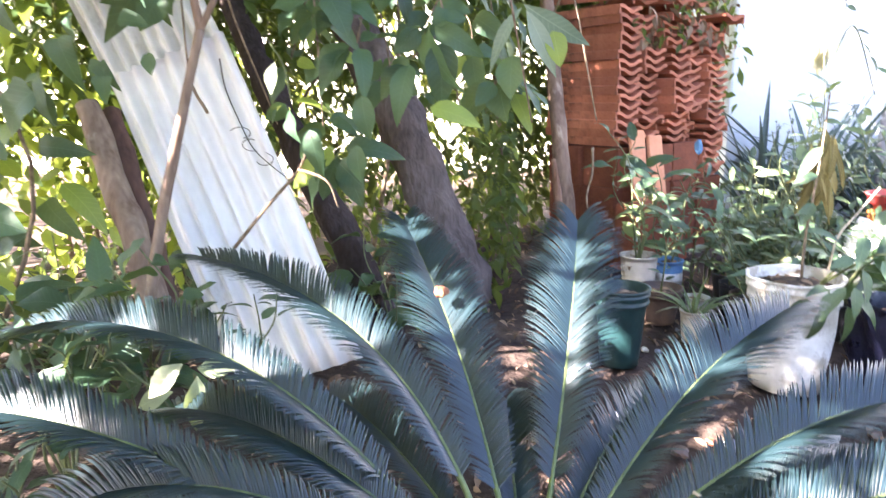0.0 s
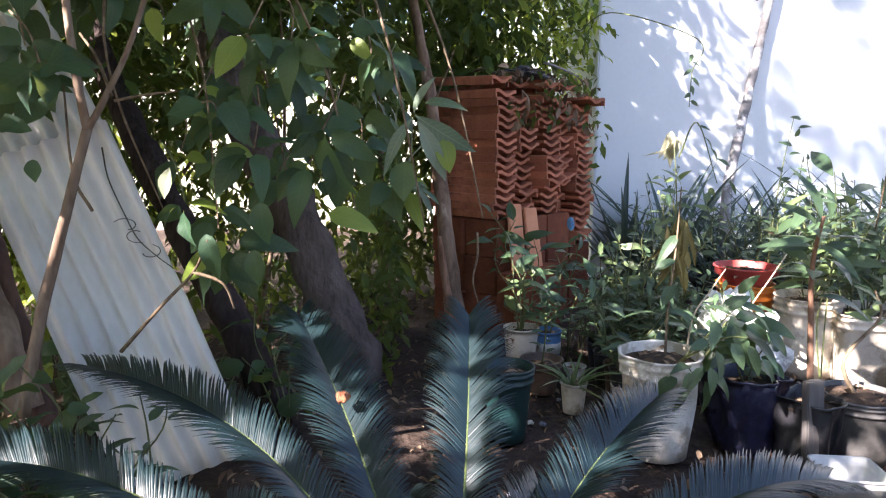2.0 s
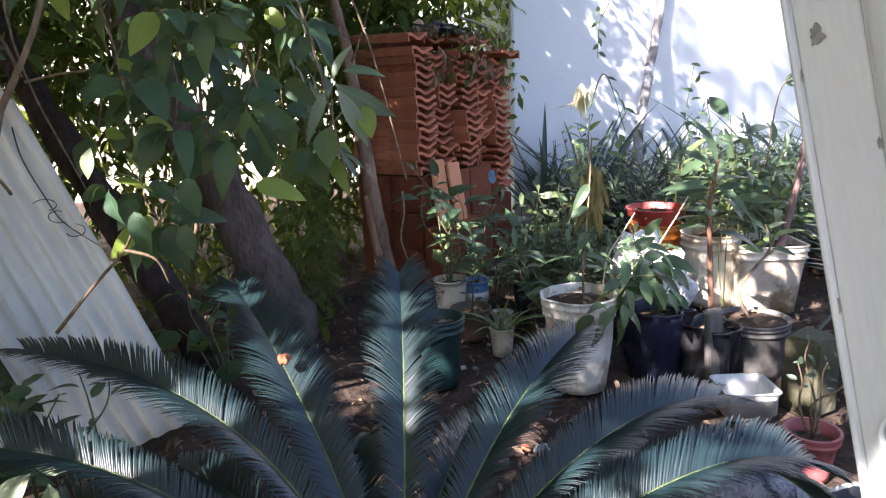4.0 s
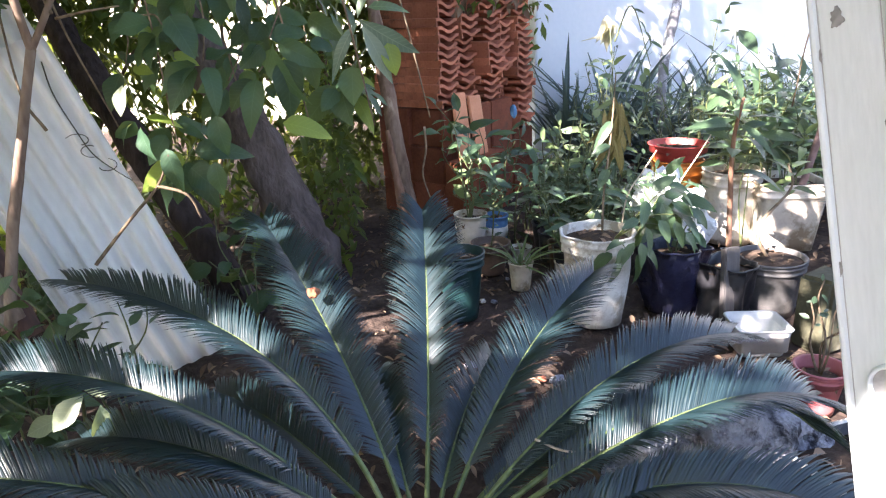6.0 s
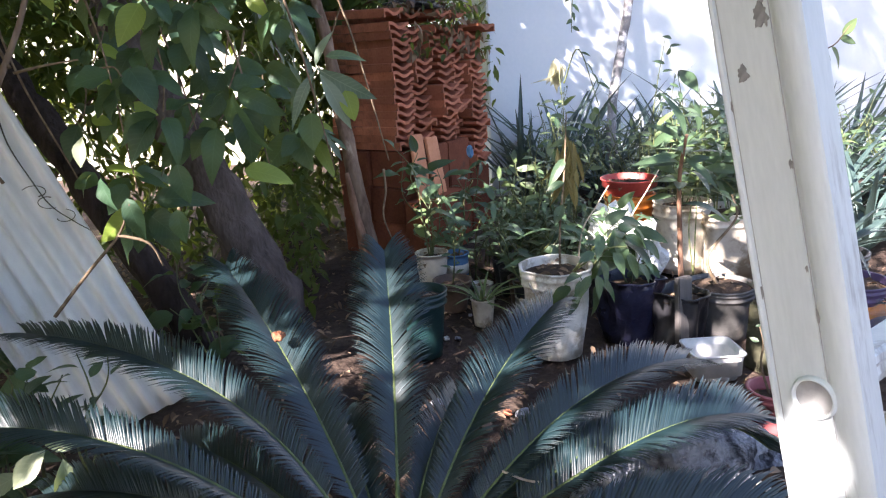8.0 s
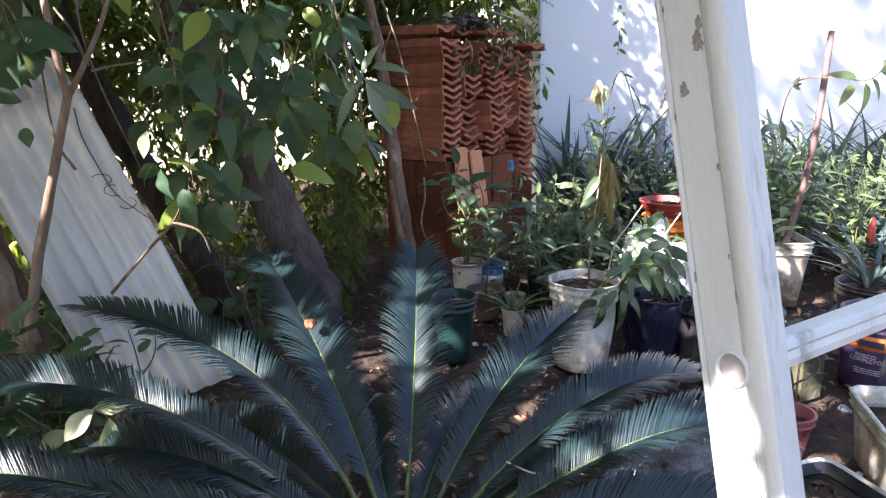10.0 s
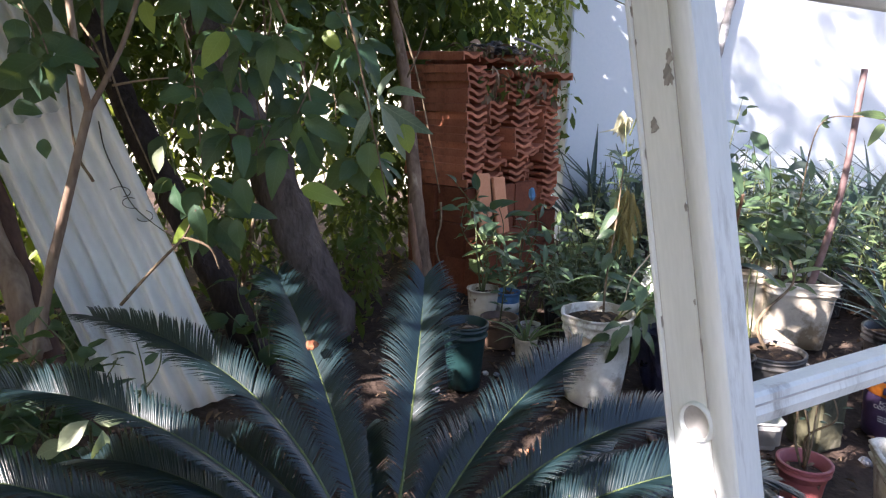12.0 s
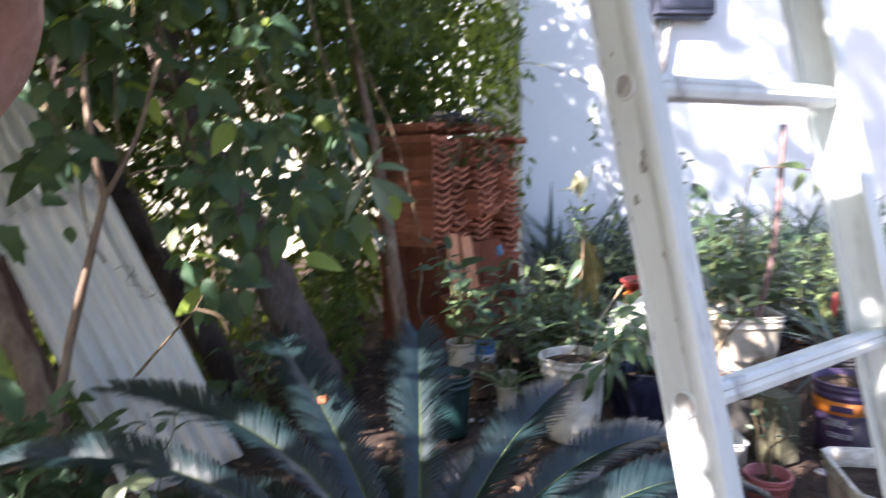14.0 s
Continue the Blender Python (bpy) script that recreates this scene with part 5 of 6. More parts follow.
def leaves_of(kind):
    """Three shapes of leaf of a kind, built once."""
    if kind not in MESHES:
        spec = {
            "broad": (LEAF, 0.118, 0.088, "ovate", 10, 0.32, 0.4, 0.24), "broad_y": (LEAF_Y, 0.115, 0.08, "ovate", 8, 0.15, 0.3, 0.06),
            "heart": (LEAF, 0.115, 0.088, "heart", 10, 0.3, 0.45, 0.24), "grey": (LEAF_G, 0.15, 0.042, "lance", 8, 0.3, 0.45, 0.05),
            "pot": (POTTED, 0.088, 0.046, "ovate", 6, 0.25, 0.35, 0.04), "pot_l": (POTTED_L, 0.09, 0.043, "ovate", 6, 0.25, 0.3, 0.04),
            "lance": (POTTED, 0.115, 0.03, "lance", 6, 0.3, 0.4, 0.0), "small": (POTTED, 0.055, 0.03, "ovate", 4, 0.25, 0.3, 0.0),
            "long": (POTTED, 0.19, 0.048, "lance", 8, 0.25, 0.45, 0.03), "strap": (STRAP, 0.5, 0.022, "strap", 8, 0.5, 0.35, 0.0),
            "spider": (POTTED_L, 0.18, 0.013, "strap", 6, 0.4, 0.6, 0.0), "spiky": (STRAP, 0.4, 0.03, "strap", 8, 0.5, 0.5, 0.0), "glossy": (GLOSSY, 0.112, 0.074, "ovate", 8, 0.2, 0.4, 0.06), "straw": (STRAW, 0.17, 0.024, "lance", 8, 0.8, 0.35, 0.5), "bleached": (BLEACHED, 0.09, 0.055, "ovate", 8, 0.8, 1.0, 0.3), "dry": (DRY, 0.13, 0.026, "lance", 6, 0.6, 0.9, 0.2), "pale": (SUNLIT_LEAF, 0.11, 0.05, "lance", 6, 0.3, 0.3, 0.03)}[kind]
        mat, ln, wd, shp, seg, fold, droop, wave = spec
        MESHES[kind] = [leaf_mesh("leaf", mat, ln * s, wd * w, shp, seg, fold, droop * q, wave) for s, w, q in ((1, 1, 1), (0.85, 1.05, 0.5), (1.15, 0.92, 1.5))]
    return MESHES[kind]


def add_leaf(parent, kind, loc, way, normal, size=1.0, r=None):
    me = leaves_of(kind)[0 if r is None else int(r.integers(0, 3))]
    ob = new("leaf", me)
    ob.parent = parent
    ob.matrix_local = facing(way, normal, Vector(loc), size, 0 if r is None else r.normal(0, 18))
    return ob


def potted(loc, height, kind, seed, label, stems=3, leaves=26, spread=0.14, size=1.0, lean=(0, 0), name="potted_plant", start=0.16, stem_mat=None, thick=0.0038, category="plant", group=""):
    """A plant of thin stems with leaves along them."""
    r = np.random.default_rng(seed)
    ob = thing(name, loc, label, category, group)
    per = max(1, leaves // stems)
    for s in range(stems):
        a = 2 * math.pi * s / stems + r.uniform(0, 1.5)
        out = Vector((math.cos(a), math.sin(a), 0)) * spread * r.uniform(0.5, 1.1)
        h = height * r.uniform(0.75, 1.05)
        pts = [Vector((out.x * 0.08, out.y * 0.08, 0)), Vector((out.x * 0.3 + r.normal(0, 0.022), out.y * 0.3 + r.normal(0, 0.022), h * 0.4)), Vector((out.x * 0.7 + lean[0] * 0.6 + r.normal(0, 0.03), out.y * 0.7 + lean[1] * 0.6 + r.normal(0, 0.03), h * 0.75)), Vector((out.x + lean[0], out.y + lean[1], h))]
        part("stem", tube_bm(pts, thick, thick * 0.45, 6, 5, 0.15, seed), stem_mat or STEM_G, ob)
        path = smooth_path(pts, 8)
        for k in range(per):
            f = start + (1 - start) * (k + 0.5) / per
            p = path[int(f * (len(path) - 1))]
            b = 2.4 * k + r.uniform(-0.4, 0.4)
            rise = r.normal(0.25, 0.3) + 0.5 * (f > 0.93)
            way = Vector((math.cos(b) * math.cos(rise), math.sin(b) * math.cos(rise), math.sin(rise)))
            add_leaf(ob, kind, p + way * 0.012, way, (r.normal(-0.1, 0.3), r.normal(-0.4, 0.3), 1), size * r.uniform(0.55, 1.3), r)
    return ob


def tuft(loc, kind, count, seed, label, size=1.0, name="strap_plant", upright=1.1, group="", category="plant"):
    """A tuft of long leaves from one foot."""
    r = np.random.default_rng(seed)
    ob = thing(name, loc, label, category, group)
    for k in range(count):
        a = 2.4 * k + r.uniform(-0.3, 0.3)
        rise = r.normal(upright, 0.2)
        way = Vector((math.cos(a) * math.cos(rise), math.sin(a) * math.cos(rise), math.sin(rise)))
        add_leaf(ob, kind, (0.02 * math.cos(a), 0.02 * math.sin(a), 0), way, Vector((-math.cos(a), -math.sin(a), 0.6)), size * r.uniform(0.7, 1.15), r)
    return ob


# in the pots
def single_leaves(name, stem, kind, leaves, label, stem_mat, thick=0.004, size=1.0, seed=0, category="plant"):
    """A plant of one bent stem whose leaves are set singly: (place, way, size)."""
    r = np.random.default_rng(seed)
    foot = Vector(stem[0])
    ob = thing(name, foot, label, category)
    part("stem", tube_bm([Vector(q) - foot for q in stem], thick, thick * 0.5, 7, 6, 0.15, seed), stem_mat, ob)
    for at, way, big in leaves:
        way = Vector(way).normalized()
        add_leaf(ob, kind, Vector(at) - foot, way, (r.normal(-0.15, 0.25), r.normal(-0.45, 0.25), 1), size * big, r)
    return ob


# the white bucket: a bare stem, and a glossy plant that leans over the rim
r = np.random.default_rng(71)
crown_at = Vector((1.375, 2.2, 0.4))
glossy = []
for k in range(17):
    b, rise = 2.4 * k, r.uniform(-0.75, 0.6)
    way = Vector((math.cos(b) * math.cos(rise), math.sin(b) * math.cos(rise), math.sin(rise)))
    glossy.append((crown_at + Vector((r.normal(0, 0.025), r.normal(0, 0.02), r.uniform(-0.06, 0.06))) + way * 0.02, way, r.uniform(0.85, 1.25)))
single_leaves("potted_plant", [(1.25, 2.2, 0.28), (1.3, 2.19, 0.37), (1.36, 2.2, 0.41), (1.39, 2.2, 0.46)], "glossy", glossy, "glossy broad-leaved plant leaning over the bucket rim", STEM_G, 0.0045, 1.0, 2)
single_leaves("potted_plant", [(1.2, 2.18, 0.28), (1.19, 2.14, 0.33), (1.2, 2.11, 0.31)], "glossy", [((1.235, 2.1, 0.29), (0.2, -0.2, -1), 1.0), ((1.165, 2.1, 0.28), (0.0, -0.2, -1), 0.8), ((1.15, 2.11, 0.3), (-1, -0.2, -0.35), 0.85), ((1.26, 2.1, 0.31), (0.8, -0.3, -0.7), 0.9), ((1.2, 2.13, 0.33), (-0.5, -0.4, 0.3), 0.7)], "low leafy shoot drooping over the bucket rim", STEM_G, 0.003, 1.0, 3)
single_leaves("potted_plant", [(1.185, 2.275, 0.27), (1.2, 2.31, 0.45), (1.25, 2.38, 0.66), (1.29, 2.45, 0.86)], "pot", [((1.29, 2.45, 0.86), (-0.4, -0.3, 0.8), 0.9), ((1.28, 2.43, 0.82), (0.8, 0, 0.3), 0.9), ((1.24, 2.36, 0.62), (-0.9, -0.2, -0.2), 1.0), ((1.22, 2.33, 0.54), (-0.5, -0.4, -0.6), 1.1), ((1.2, 2.31, 0.46), (0.7, -0.5, 0.1), 0.9), ((1.26, 2.4, 0.7), (-0.6, -0.4, -0.5), 1.2), ((1.21, 2.32, 0.5), (-1, 0, 0.3), 0.8)], "slender brown-stemmed plant in the white bucket", TWIG, 0.0048, 1.0, 4)
for q in ([(1.51, 2.39, 0.26), (1.53, 2.4, 0.413), (1.66, 2.47, 0.54), (1.807, 2.55, 0.683)], [(1.28, 2.33, 0.28), (1.31, 2.35, 0.426), (1.39, 2.4, 0.5), (1.469, 2.45, 0.568)]):
    foot = Vector(q[0])
    alone("dry_stalk", tube_bm([Vector(p) - foot for p in q], 0.0038, 0.0022, 6, 6, 0.2), DRY_STALK, foot, "pale dry stalk leaning among the pots", "stalk", "dry stalks")
potted((B2[0], B2[1], 0.31), 0.42, "pot_l", 4, "light green shrub growing in the cream bucket", 4, 44, 0.2, 1.15)
potted((TUB[0], TUB[1], 0.28), 0.42, "pot", 5, "bushy green shrub growing in the square tub", 5, 60, 0.24, 1.15)
potted((TUB[0] - 0.05, TUB[1] + 0.05, 0.28), 0.5, "long", 6, "long-leaved light green plant in the square tub", 3, 24, 0.2, 0.9)
potted((PW[0], PW[1], 0.19), 0.3, "pot_l", 7, "light green seedling in the small cream pot", 3, 21, 0.1, 1.05)
potted((GP[0], GP[1], 0.11), 0.34, "small", 8, "thin seedling in the brown pot", 1, 12, 0.03, 1.0)
tuft((SP[0], SP[1], 0.1), "spider", 22, 9, "striped pale green spider plant with arching leaves", 1.0, "spider_plant", 0.9)
potted((RED[0], RED[1], 0.1), 0.27, "small", 10, "thin branching seedling in the faded red pot", 4, 16, 0.07, 0.55, stem_mat=TWIG, thick=0.004, start=0.5)
potted((WB[0] + 0.07, WB[1] - 0.02, 0.14), 0.26, "dry", 11, "thin bare brown seedlings in the white box", 3, 6, 0.06, 0.25, stem_mat=TWIG, thick=0.003)
potted((BAG[0], BAG[1], 0.2), 0.2, "glossy", 12, "glossy green plant in the dark blue bag", 3, 15, 0.12, 0.95)
potted((BKB[0], BKB[1], 0.17), 0.62, "long", 13, "straight brown stem with a top of long green leaves", 1, 26, 0.03, 0.75, start=0.52, stem_mat=CLAY_BARK, thick=0.012)
potted((DKB[0], DKB[1], 0.18), 0.36, "pot_l", 14, "slanting brown stem with young leaves", 1, 10, 0.06, 0.9, (0.08, 0.05), start=0.6, stem_mat=TWIG, thick=0.008)
BR = (2.346, 2.209, 0.296)
tuft((BR[0], BR[1], 0.24), "spiky", 26, 15, "stiff grey-green bromeliad with a red flower spike", 0.85, "bromeliad", 0.9)
pot("plant_pot", (BR[0], BR[1], 0.0), 0.12, 0.09, 0.26, BLACK_P, "black plastic pot holding the bromeliad", bands=1)
spike = lathe_bm([(0.004, 0), (0.012, 0.03), (0.013, 0.07), (0.004, 0.11)], 14, 0, 0.3, 2)
alone("flower_spike", spike, RED_P, (2.306, 2.196, 0.420), "bright red bromeliad flower spike", "flower")

# the nursery of young plants between the stack and the wall
rng = np.random.default_rng(21)
KINDS = ("pot", "lance", "small", "pot", "pot_l", "lance")
for k in range(64):
    x, y = (rng.uniform(1.2, 1.7), rng.uniform(2.65, 3.4)) if k % 3 == 0 else (rng.uniform(1.3, 3.9), rng.uniform(2.7, 4.5))
    if x < 1.9 and y > 3.45 or x < 1.12 and y < 2.98 or (x - B2[0]) ** 2 + (y - B2[1]) ** 2 < 0.06 or (x - TUB[0]) ** 2 + (y - TUB[1]) ** 2 < 0.06 or (x - BOWL[0]) ** 2 + (y - BOWL[1]) ** 2 < 0.08:
        continue
    kind = KINDS[k % 6] if k % 3 else ("small", "lance", "small")[k % 9 // 3]
    h = rng.uniform(0.2, 0.36) if k % 3 == 0 else rng.uniform(0.45, 0.75)
    r0 = rng.uniform(0.055, 0.085)
    mat = (BLACK_P, GREY_P, BROWN_P, BLACK_P)[k % 4]
    pot("plant_pot", (x, y, 0), r0, r0 * 0.8, 0.14, mat, "dark nursery pot among young plants", bands=0)["group"] = "nursery pots"
    potted((x, y, 0.1), h, kind, 100 + k, "young green shrub growing in a nursery pot", 5, 60, 0.17, rng.uniform(0.7, 1.0), group="young shrubs", start=0.08)

# strap-leaved plants along the wall
for k in range(26):
    x = 1.95 + 0.11 * k + rng.normal(0, 0.04)
    tuft((x, rng.uniform(4.4, 4.95), 0), "strap", 16, 200 + k, "upright strap-leaved plant along the wall", rng.uniform(1.4, 2.1), group="strap-leaved plants")

# grey-green drooping strap-leaved clumps nearer the path
for k in range(11):
    x, y = 2.85 + 0.16 * k + rng.normal(0, 0.05), rng.uniform(2.7, 3.9)
    tuft((x, y, 0), "strap" if k % 3 else "spiky", 20, 260 + k, "drooping grey-green strap-leaved clump", rng.uniform(1.3, 1.8), upright=0.85, group="strap-leaved clumps")

# taller shoots before the wall
for k, (loc, h, kind, n) in enumerate((((1.666, 3.333, 0.674), 0.95, "pot_l", 16), ((2.240, 3.382, 0.596), 0.8, "small", 18), ((2.077, 2.742, 0.466), 0.75, "long", 14), ((2.244, 2.993, 0.615), 0.7, "long", 18), ((2.313, 2.771, 0.623), 0.62, "pot_l", 24), ((2.349, 3.378, 0.557), 0.95, "small", 16))):
    potted((loc[0], loc[1], 0), h + 0.1, kind, 300 + k, "tall slender shoot before the pale wall", 2, n, 0.1, 1.1, start=0.45, group="tall shoots")

# ---- the broad-leaved shrub in front of the trunks ----
shrub = thing("climbing_shrub", (-0.3, 2.0, 0), "climbing shrub with broad green leaves round the trunks", "shrub")
so = shrub.location
rng = np.random.default_rng(31)
for k in range(3, 9):
    x = -1.0 + 0.17 * k
    pts = [Vector((x + rng.normal(0, 0.05), 2.3 + rng.normal(0, 0.1), 2.1)), Vector((x + rng.normal(0, 0.1), 2.15, 1.6)), Vector((x + 0.1, 2.05 + rng.normal(0, 0.1), 1.2)), Vector((x + 0.18, 2.0 + rng.normal(0, 0.1), 0.8))]
    part("stem", tube_bm([q - so for q in pts], 0.006, 0.002, 6, 6, 0.2, k), TWIG, shrub)


BUNCH = ((-0.765, 1.942, 1.459), (-0.523, 2.080, 1.500), (-0.763, 1.858, 1.057))


def shrub_leaf(loc, way, kind="broad", size=1.0, normal=(0, -0.8, 0.5)):
    add_leaf(shrub, kind, Vector(loc) - so, way, normal, size, rng)


for k in range(250):
    u, v = rng.uniform(-60, 640), rng.uniform(-260, 440)
    if u < 125 + 0.5 * v or (u > 330 and rng.random() < 0.35) or (u > 470 and v > 330):
        continue
    x = -0.98 + 0.00205 * u
    z = 1.42 - 0.00165 * v
    y = 1.95 + rng.uniform(-0.15, 0.7)
    # a node on a short twig, with a whorl of leaves that hang outwards
    node = Vector((x * (0.75 + 0.125 * y), y, z))
    if k % 17 == 0:
        # the dense bunch beside the fork
        node = Vector(BUNCH[0]) + rng.random() * (Vector(BUNCH[1]) - Vector(BUNCH[0])) + rng.random() * (Vector(BUNCH[2]) - Vector(BUNCH[0])) + Vector((0, rng.uniform(0, 0.25), 0))
    # the sheet and the fork stay clear
    bearing = (node.x - 0.27) / node.y
    if bearing > 0.03 or bearing > -0.06 and node.z > 1.3:
        continue
    if bearing < -0.27 and node.z < (1.32 if bearing > -0.4 else 1.16):
        continue
    back = node + Vector((rng.normal(0, 0.06), 0.12, rng.uniform(0.02, 0.16)))
    part("twig", tube_bm([back - so, (back + node) / 2 - so + Vector((0.01, 0, 0.012)), node - so], 0.003, 0.002, 5, 3), TWIG if k % 2 else STEM_G, shrub)
    turn, big = rng.uniform(0, 6.3), rng.uniform(0.75, 1.2)
    for i in range(int(rng.integers(3, 6))):
        a = turn + 2.4 * i
        way = Vector((math.cos(a), -0.35 + 0.5 * math.sin(a), -0.55 + 0.55 * math.sin(a + 0.6) + rng.normal(0, 0.15)))
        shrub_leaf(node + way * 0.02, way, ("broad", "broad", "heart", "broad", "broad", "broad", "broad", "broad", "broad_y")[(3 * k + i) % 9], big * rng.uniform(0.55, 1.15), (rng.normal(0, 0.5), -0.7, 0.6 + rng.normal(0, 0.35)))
# leaves that stand out
HIGH_LEAVES = (((-0.231, 1.852, 0.952), (-0.25, -0.1, -0.7), "pale", 0.7), ((0.372, 1.962, 1.108), (1, -0.1, 0.12), "pot_l", 1.1), ((0.348, 1.981, 1.079), (0.9, -0.2, -0.65), "grey", 1.25), ((0.354, 1.975, 1.064), (0.4, -0.3, -0.75), "grey", 1.1), ((0.344, 1.980, 1.072), (-0.5, -0.3, -0.5), "grey", 0.9), ((0.345, 1.982, 1.083), (0.1, -0.4, 0.6), "grey", 0.7), ((0.418, 1.977, 1.016), (0.25, -0.2, -1), "broad_y", 0.9), ((0.147, 1.930, 0.990), (0.1, -0.3, -1), "broad", 1.25), ((0.321, 1.985, 0.961), (-0.1, -0.3, -1), "broad", 1.05), ((-0.103, 1.864, 1.102), (0.5, -0.3, -0.8), "broad", 1.1), ((-0.150, 1.873, 1.091), (-0.9, -0.2, -0.1), "broad", 0.9))
MID_LEAVES = (((-0.026, 1.831, 0.870), (0.1, -0.3, -0.9), "broad", 0.85), ((0.131, 1.837, 0.842), (0.9, -0.2, -0.15), "broad_y", 1.1), ((-0.158, 1.852, 0.794), (0.2, -0.4, -0.9), "broad", 0.8), ((-0.043, 1.834, 0.758), (0.0, -0.3, -1), "broad", 0.75), ((-0.565, 1.562, 0.99), (0.3, -0.2, -0.9), "heart", 0.75), ((-0.488, 1.761, 0.973), (0.05, -0.2, -1), "broad", 0.5), ((-0.562, 1.784, 1.048), (1, -0.2, -0.1), "broad", 0.7), ((-0.651, 2.154, 1.352), (0.3, -0.3, -0.9), "broad", 1.1), ((-0.547, 2.092, 1.365), (0.2, -0.3, -0.9), "broad", 1.0), ((-0.640, 2.080, 1.216), (0.2, -0.3, -0.9), "broad", 1.1), ((-0.632, 2.187, 1.257), (-0.3, -0.3, -0.9), "heart", 1.0))
EDGE_LEAVES = (((-0.417, 2.127, 1.369), (0.9, -0.3, -0.4), "broad", 1.0), ((-0.313, 2.060, 1.345), (0.2, -0.3, -0.9), "broad_y", 0.8), ((-0.59, 1.899, 1.27), (0.2, -0.3, -0.9), "broad", 0.9), ((-0.71, 1.942, 0.967), (-0.4, -0.3, -0.9), "heart", 0.6), ((-0.70, 1.925, 0.93), (0.1, -0.3, -1), "heart", 0.6), ((-0.712, 1.933, 0.96), (0.6, -0.3, -0.7), "heart", 0.55))
for loc, way, kind, size in HIGH_LEAVES + MID_LEAVES + EDGE_LEAVES:
    shrub_leaf(loc, way, kind, size)

# leaves on the far side of the sheet and low at the palm's foot
side_shrub = thing("side_shrub", (-1.25, 1.8, 0), "broad-leaved shrub, light through its leaves painted as yellow-green", "shrub")
for k in range(8):
    part("stem", tube_bm([(rng.normal(0, 0.1), rng.normal(0, 0.1), 0), (rng.normal(0, 0.2), rng.normal(0, 0.2), 0.7), (rng.normal(0, 0.35), rng.normal(0, 0.3), 1.5)], 0.009, 0.003, 6, 5, 0.2, k), TWIG, side_shrub)
for k in range(230):
    a = rng.uniform(0, 2 * math.pi)
    at = Vector((rng.normal(-0.1, 0.32), rng.normal(0.15, 0.3), rng.uniform(0.2, 2.1)))
    if (at.x - 1.52) / (at.y + 1.8) > -0.5 and at.z > 0.4:
        continue
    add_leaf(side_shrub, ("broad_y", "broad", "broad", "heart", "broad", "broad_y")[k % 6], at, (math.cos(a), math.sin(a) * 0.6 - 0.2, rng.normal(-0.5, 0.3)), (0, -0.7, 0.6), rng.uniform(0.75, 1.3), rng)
low = thing("low_plant", (-0.522, 1.935, 0.000), "low plant at the palm's foot, sun glare painted into its leaves", "plant")
lo = low.location
for loc, way in (((-0.291, 1.383, 0.394), (-0.6, -0.3, -0.5)), ((-0.259, 1.370, 0.376), (0.05, -0.3, -0.9)), ((-0.375, 1.609, 0.288), (0.9, -0.1, 0.1)), ((-0.414, 1.565, 0.252), (-0.9, -0.1, -0.3))):
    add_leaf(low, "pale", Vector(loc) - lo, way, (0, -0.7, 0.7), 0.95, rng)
part("stem", tube_bm([(0, 0, 0), Vector((-0.383, 1.607, 0.277)) - lo], 0.006, 0.004, 6, 4), STEM_G, low)

# a sprig reaching across in front of the wall
spr = [(2.076, 2.520, 0.687), (2.033, 2.400, 1.014), (2.038, 2.200, 1.058), (2.059, 2.037, 1.050), (2.098, 1.994, 1.119)]
b = Vector(spr[0])
sprig = thing("sprig", b, "thin sprig with round light green leaves before the wall", "sprig")
part("stem", tube_bm(from_base(spr, b), 0.003, 0.002, 6, 6), TWIG, sprig)
for loc, way in (((2.032, 2.071, 1.038), (-0.5, -0.2, -0.6)), ((2.057, 2.045, 1.040), (0.1, -0.3, -1)), ((2.069, 2.036, 1.056), (0.5, -0.2, -0.7)), ((2.082, 2.019, 1.080), (0.9, -0.1, -0.2)), ((2.092, 2.019, 1.090), (0.6, -0.1, 0.6)), ((2.042, 2.074, 1.058), (-0.8, -0.1, 0.2))):
    add_leaf(sprig, "pot_l", Vector(loc) - b, way, (0, -0.8, 0.5), 1.0, rng)
for u in (1338, 1345, 1352):
    add_leaf(sprig, "small", Vector((2.031, 2.383, 1.025)) - b, (math.cos(u), -0.2, math.sin(u)), (0, -0.8, 0.5), 0.8, rng)

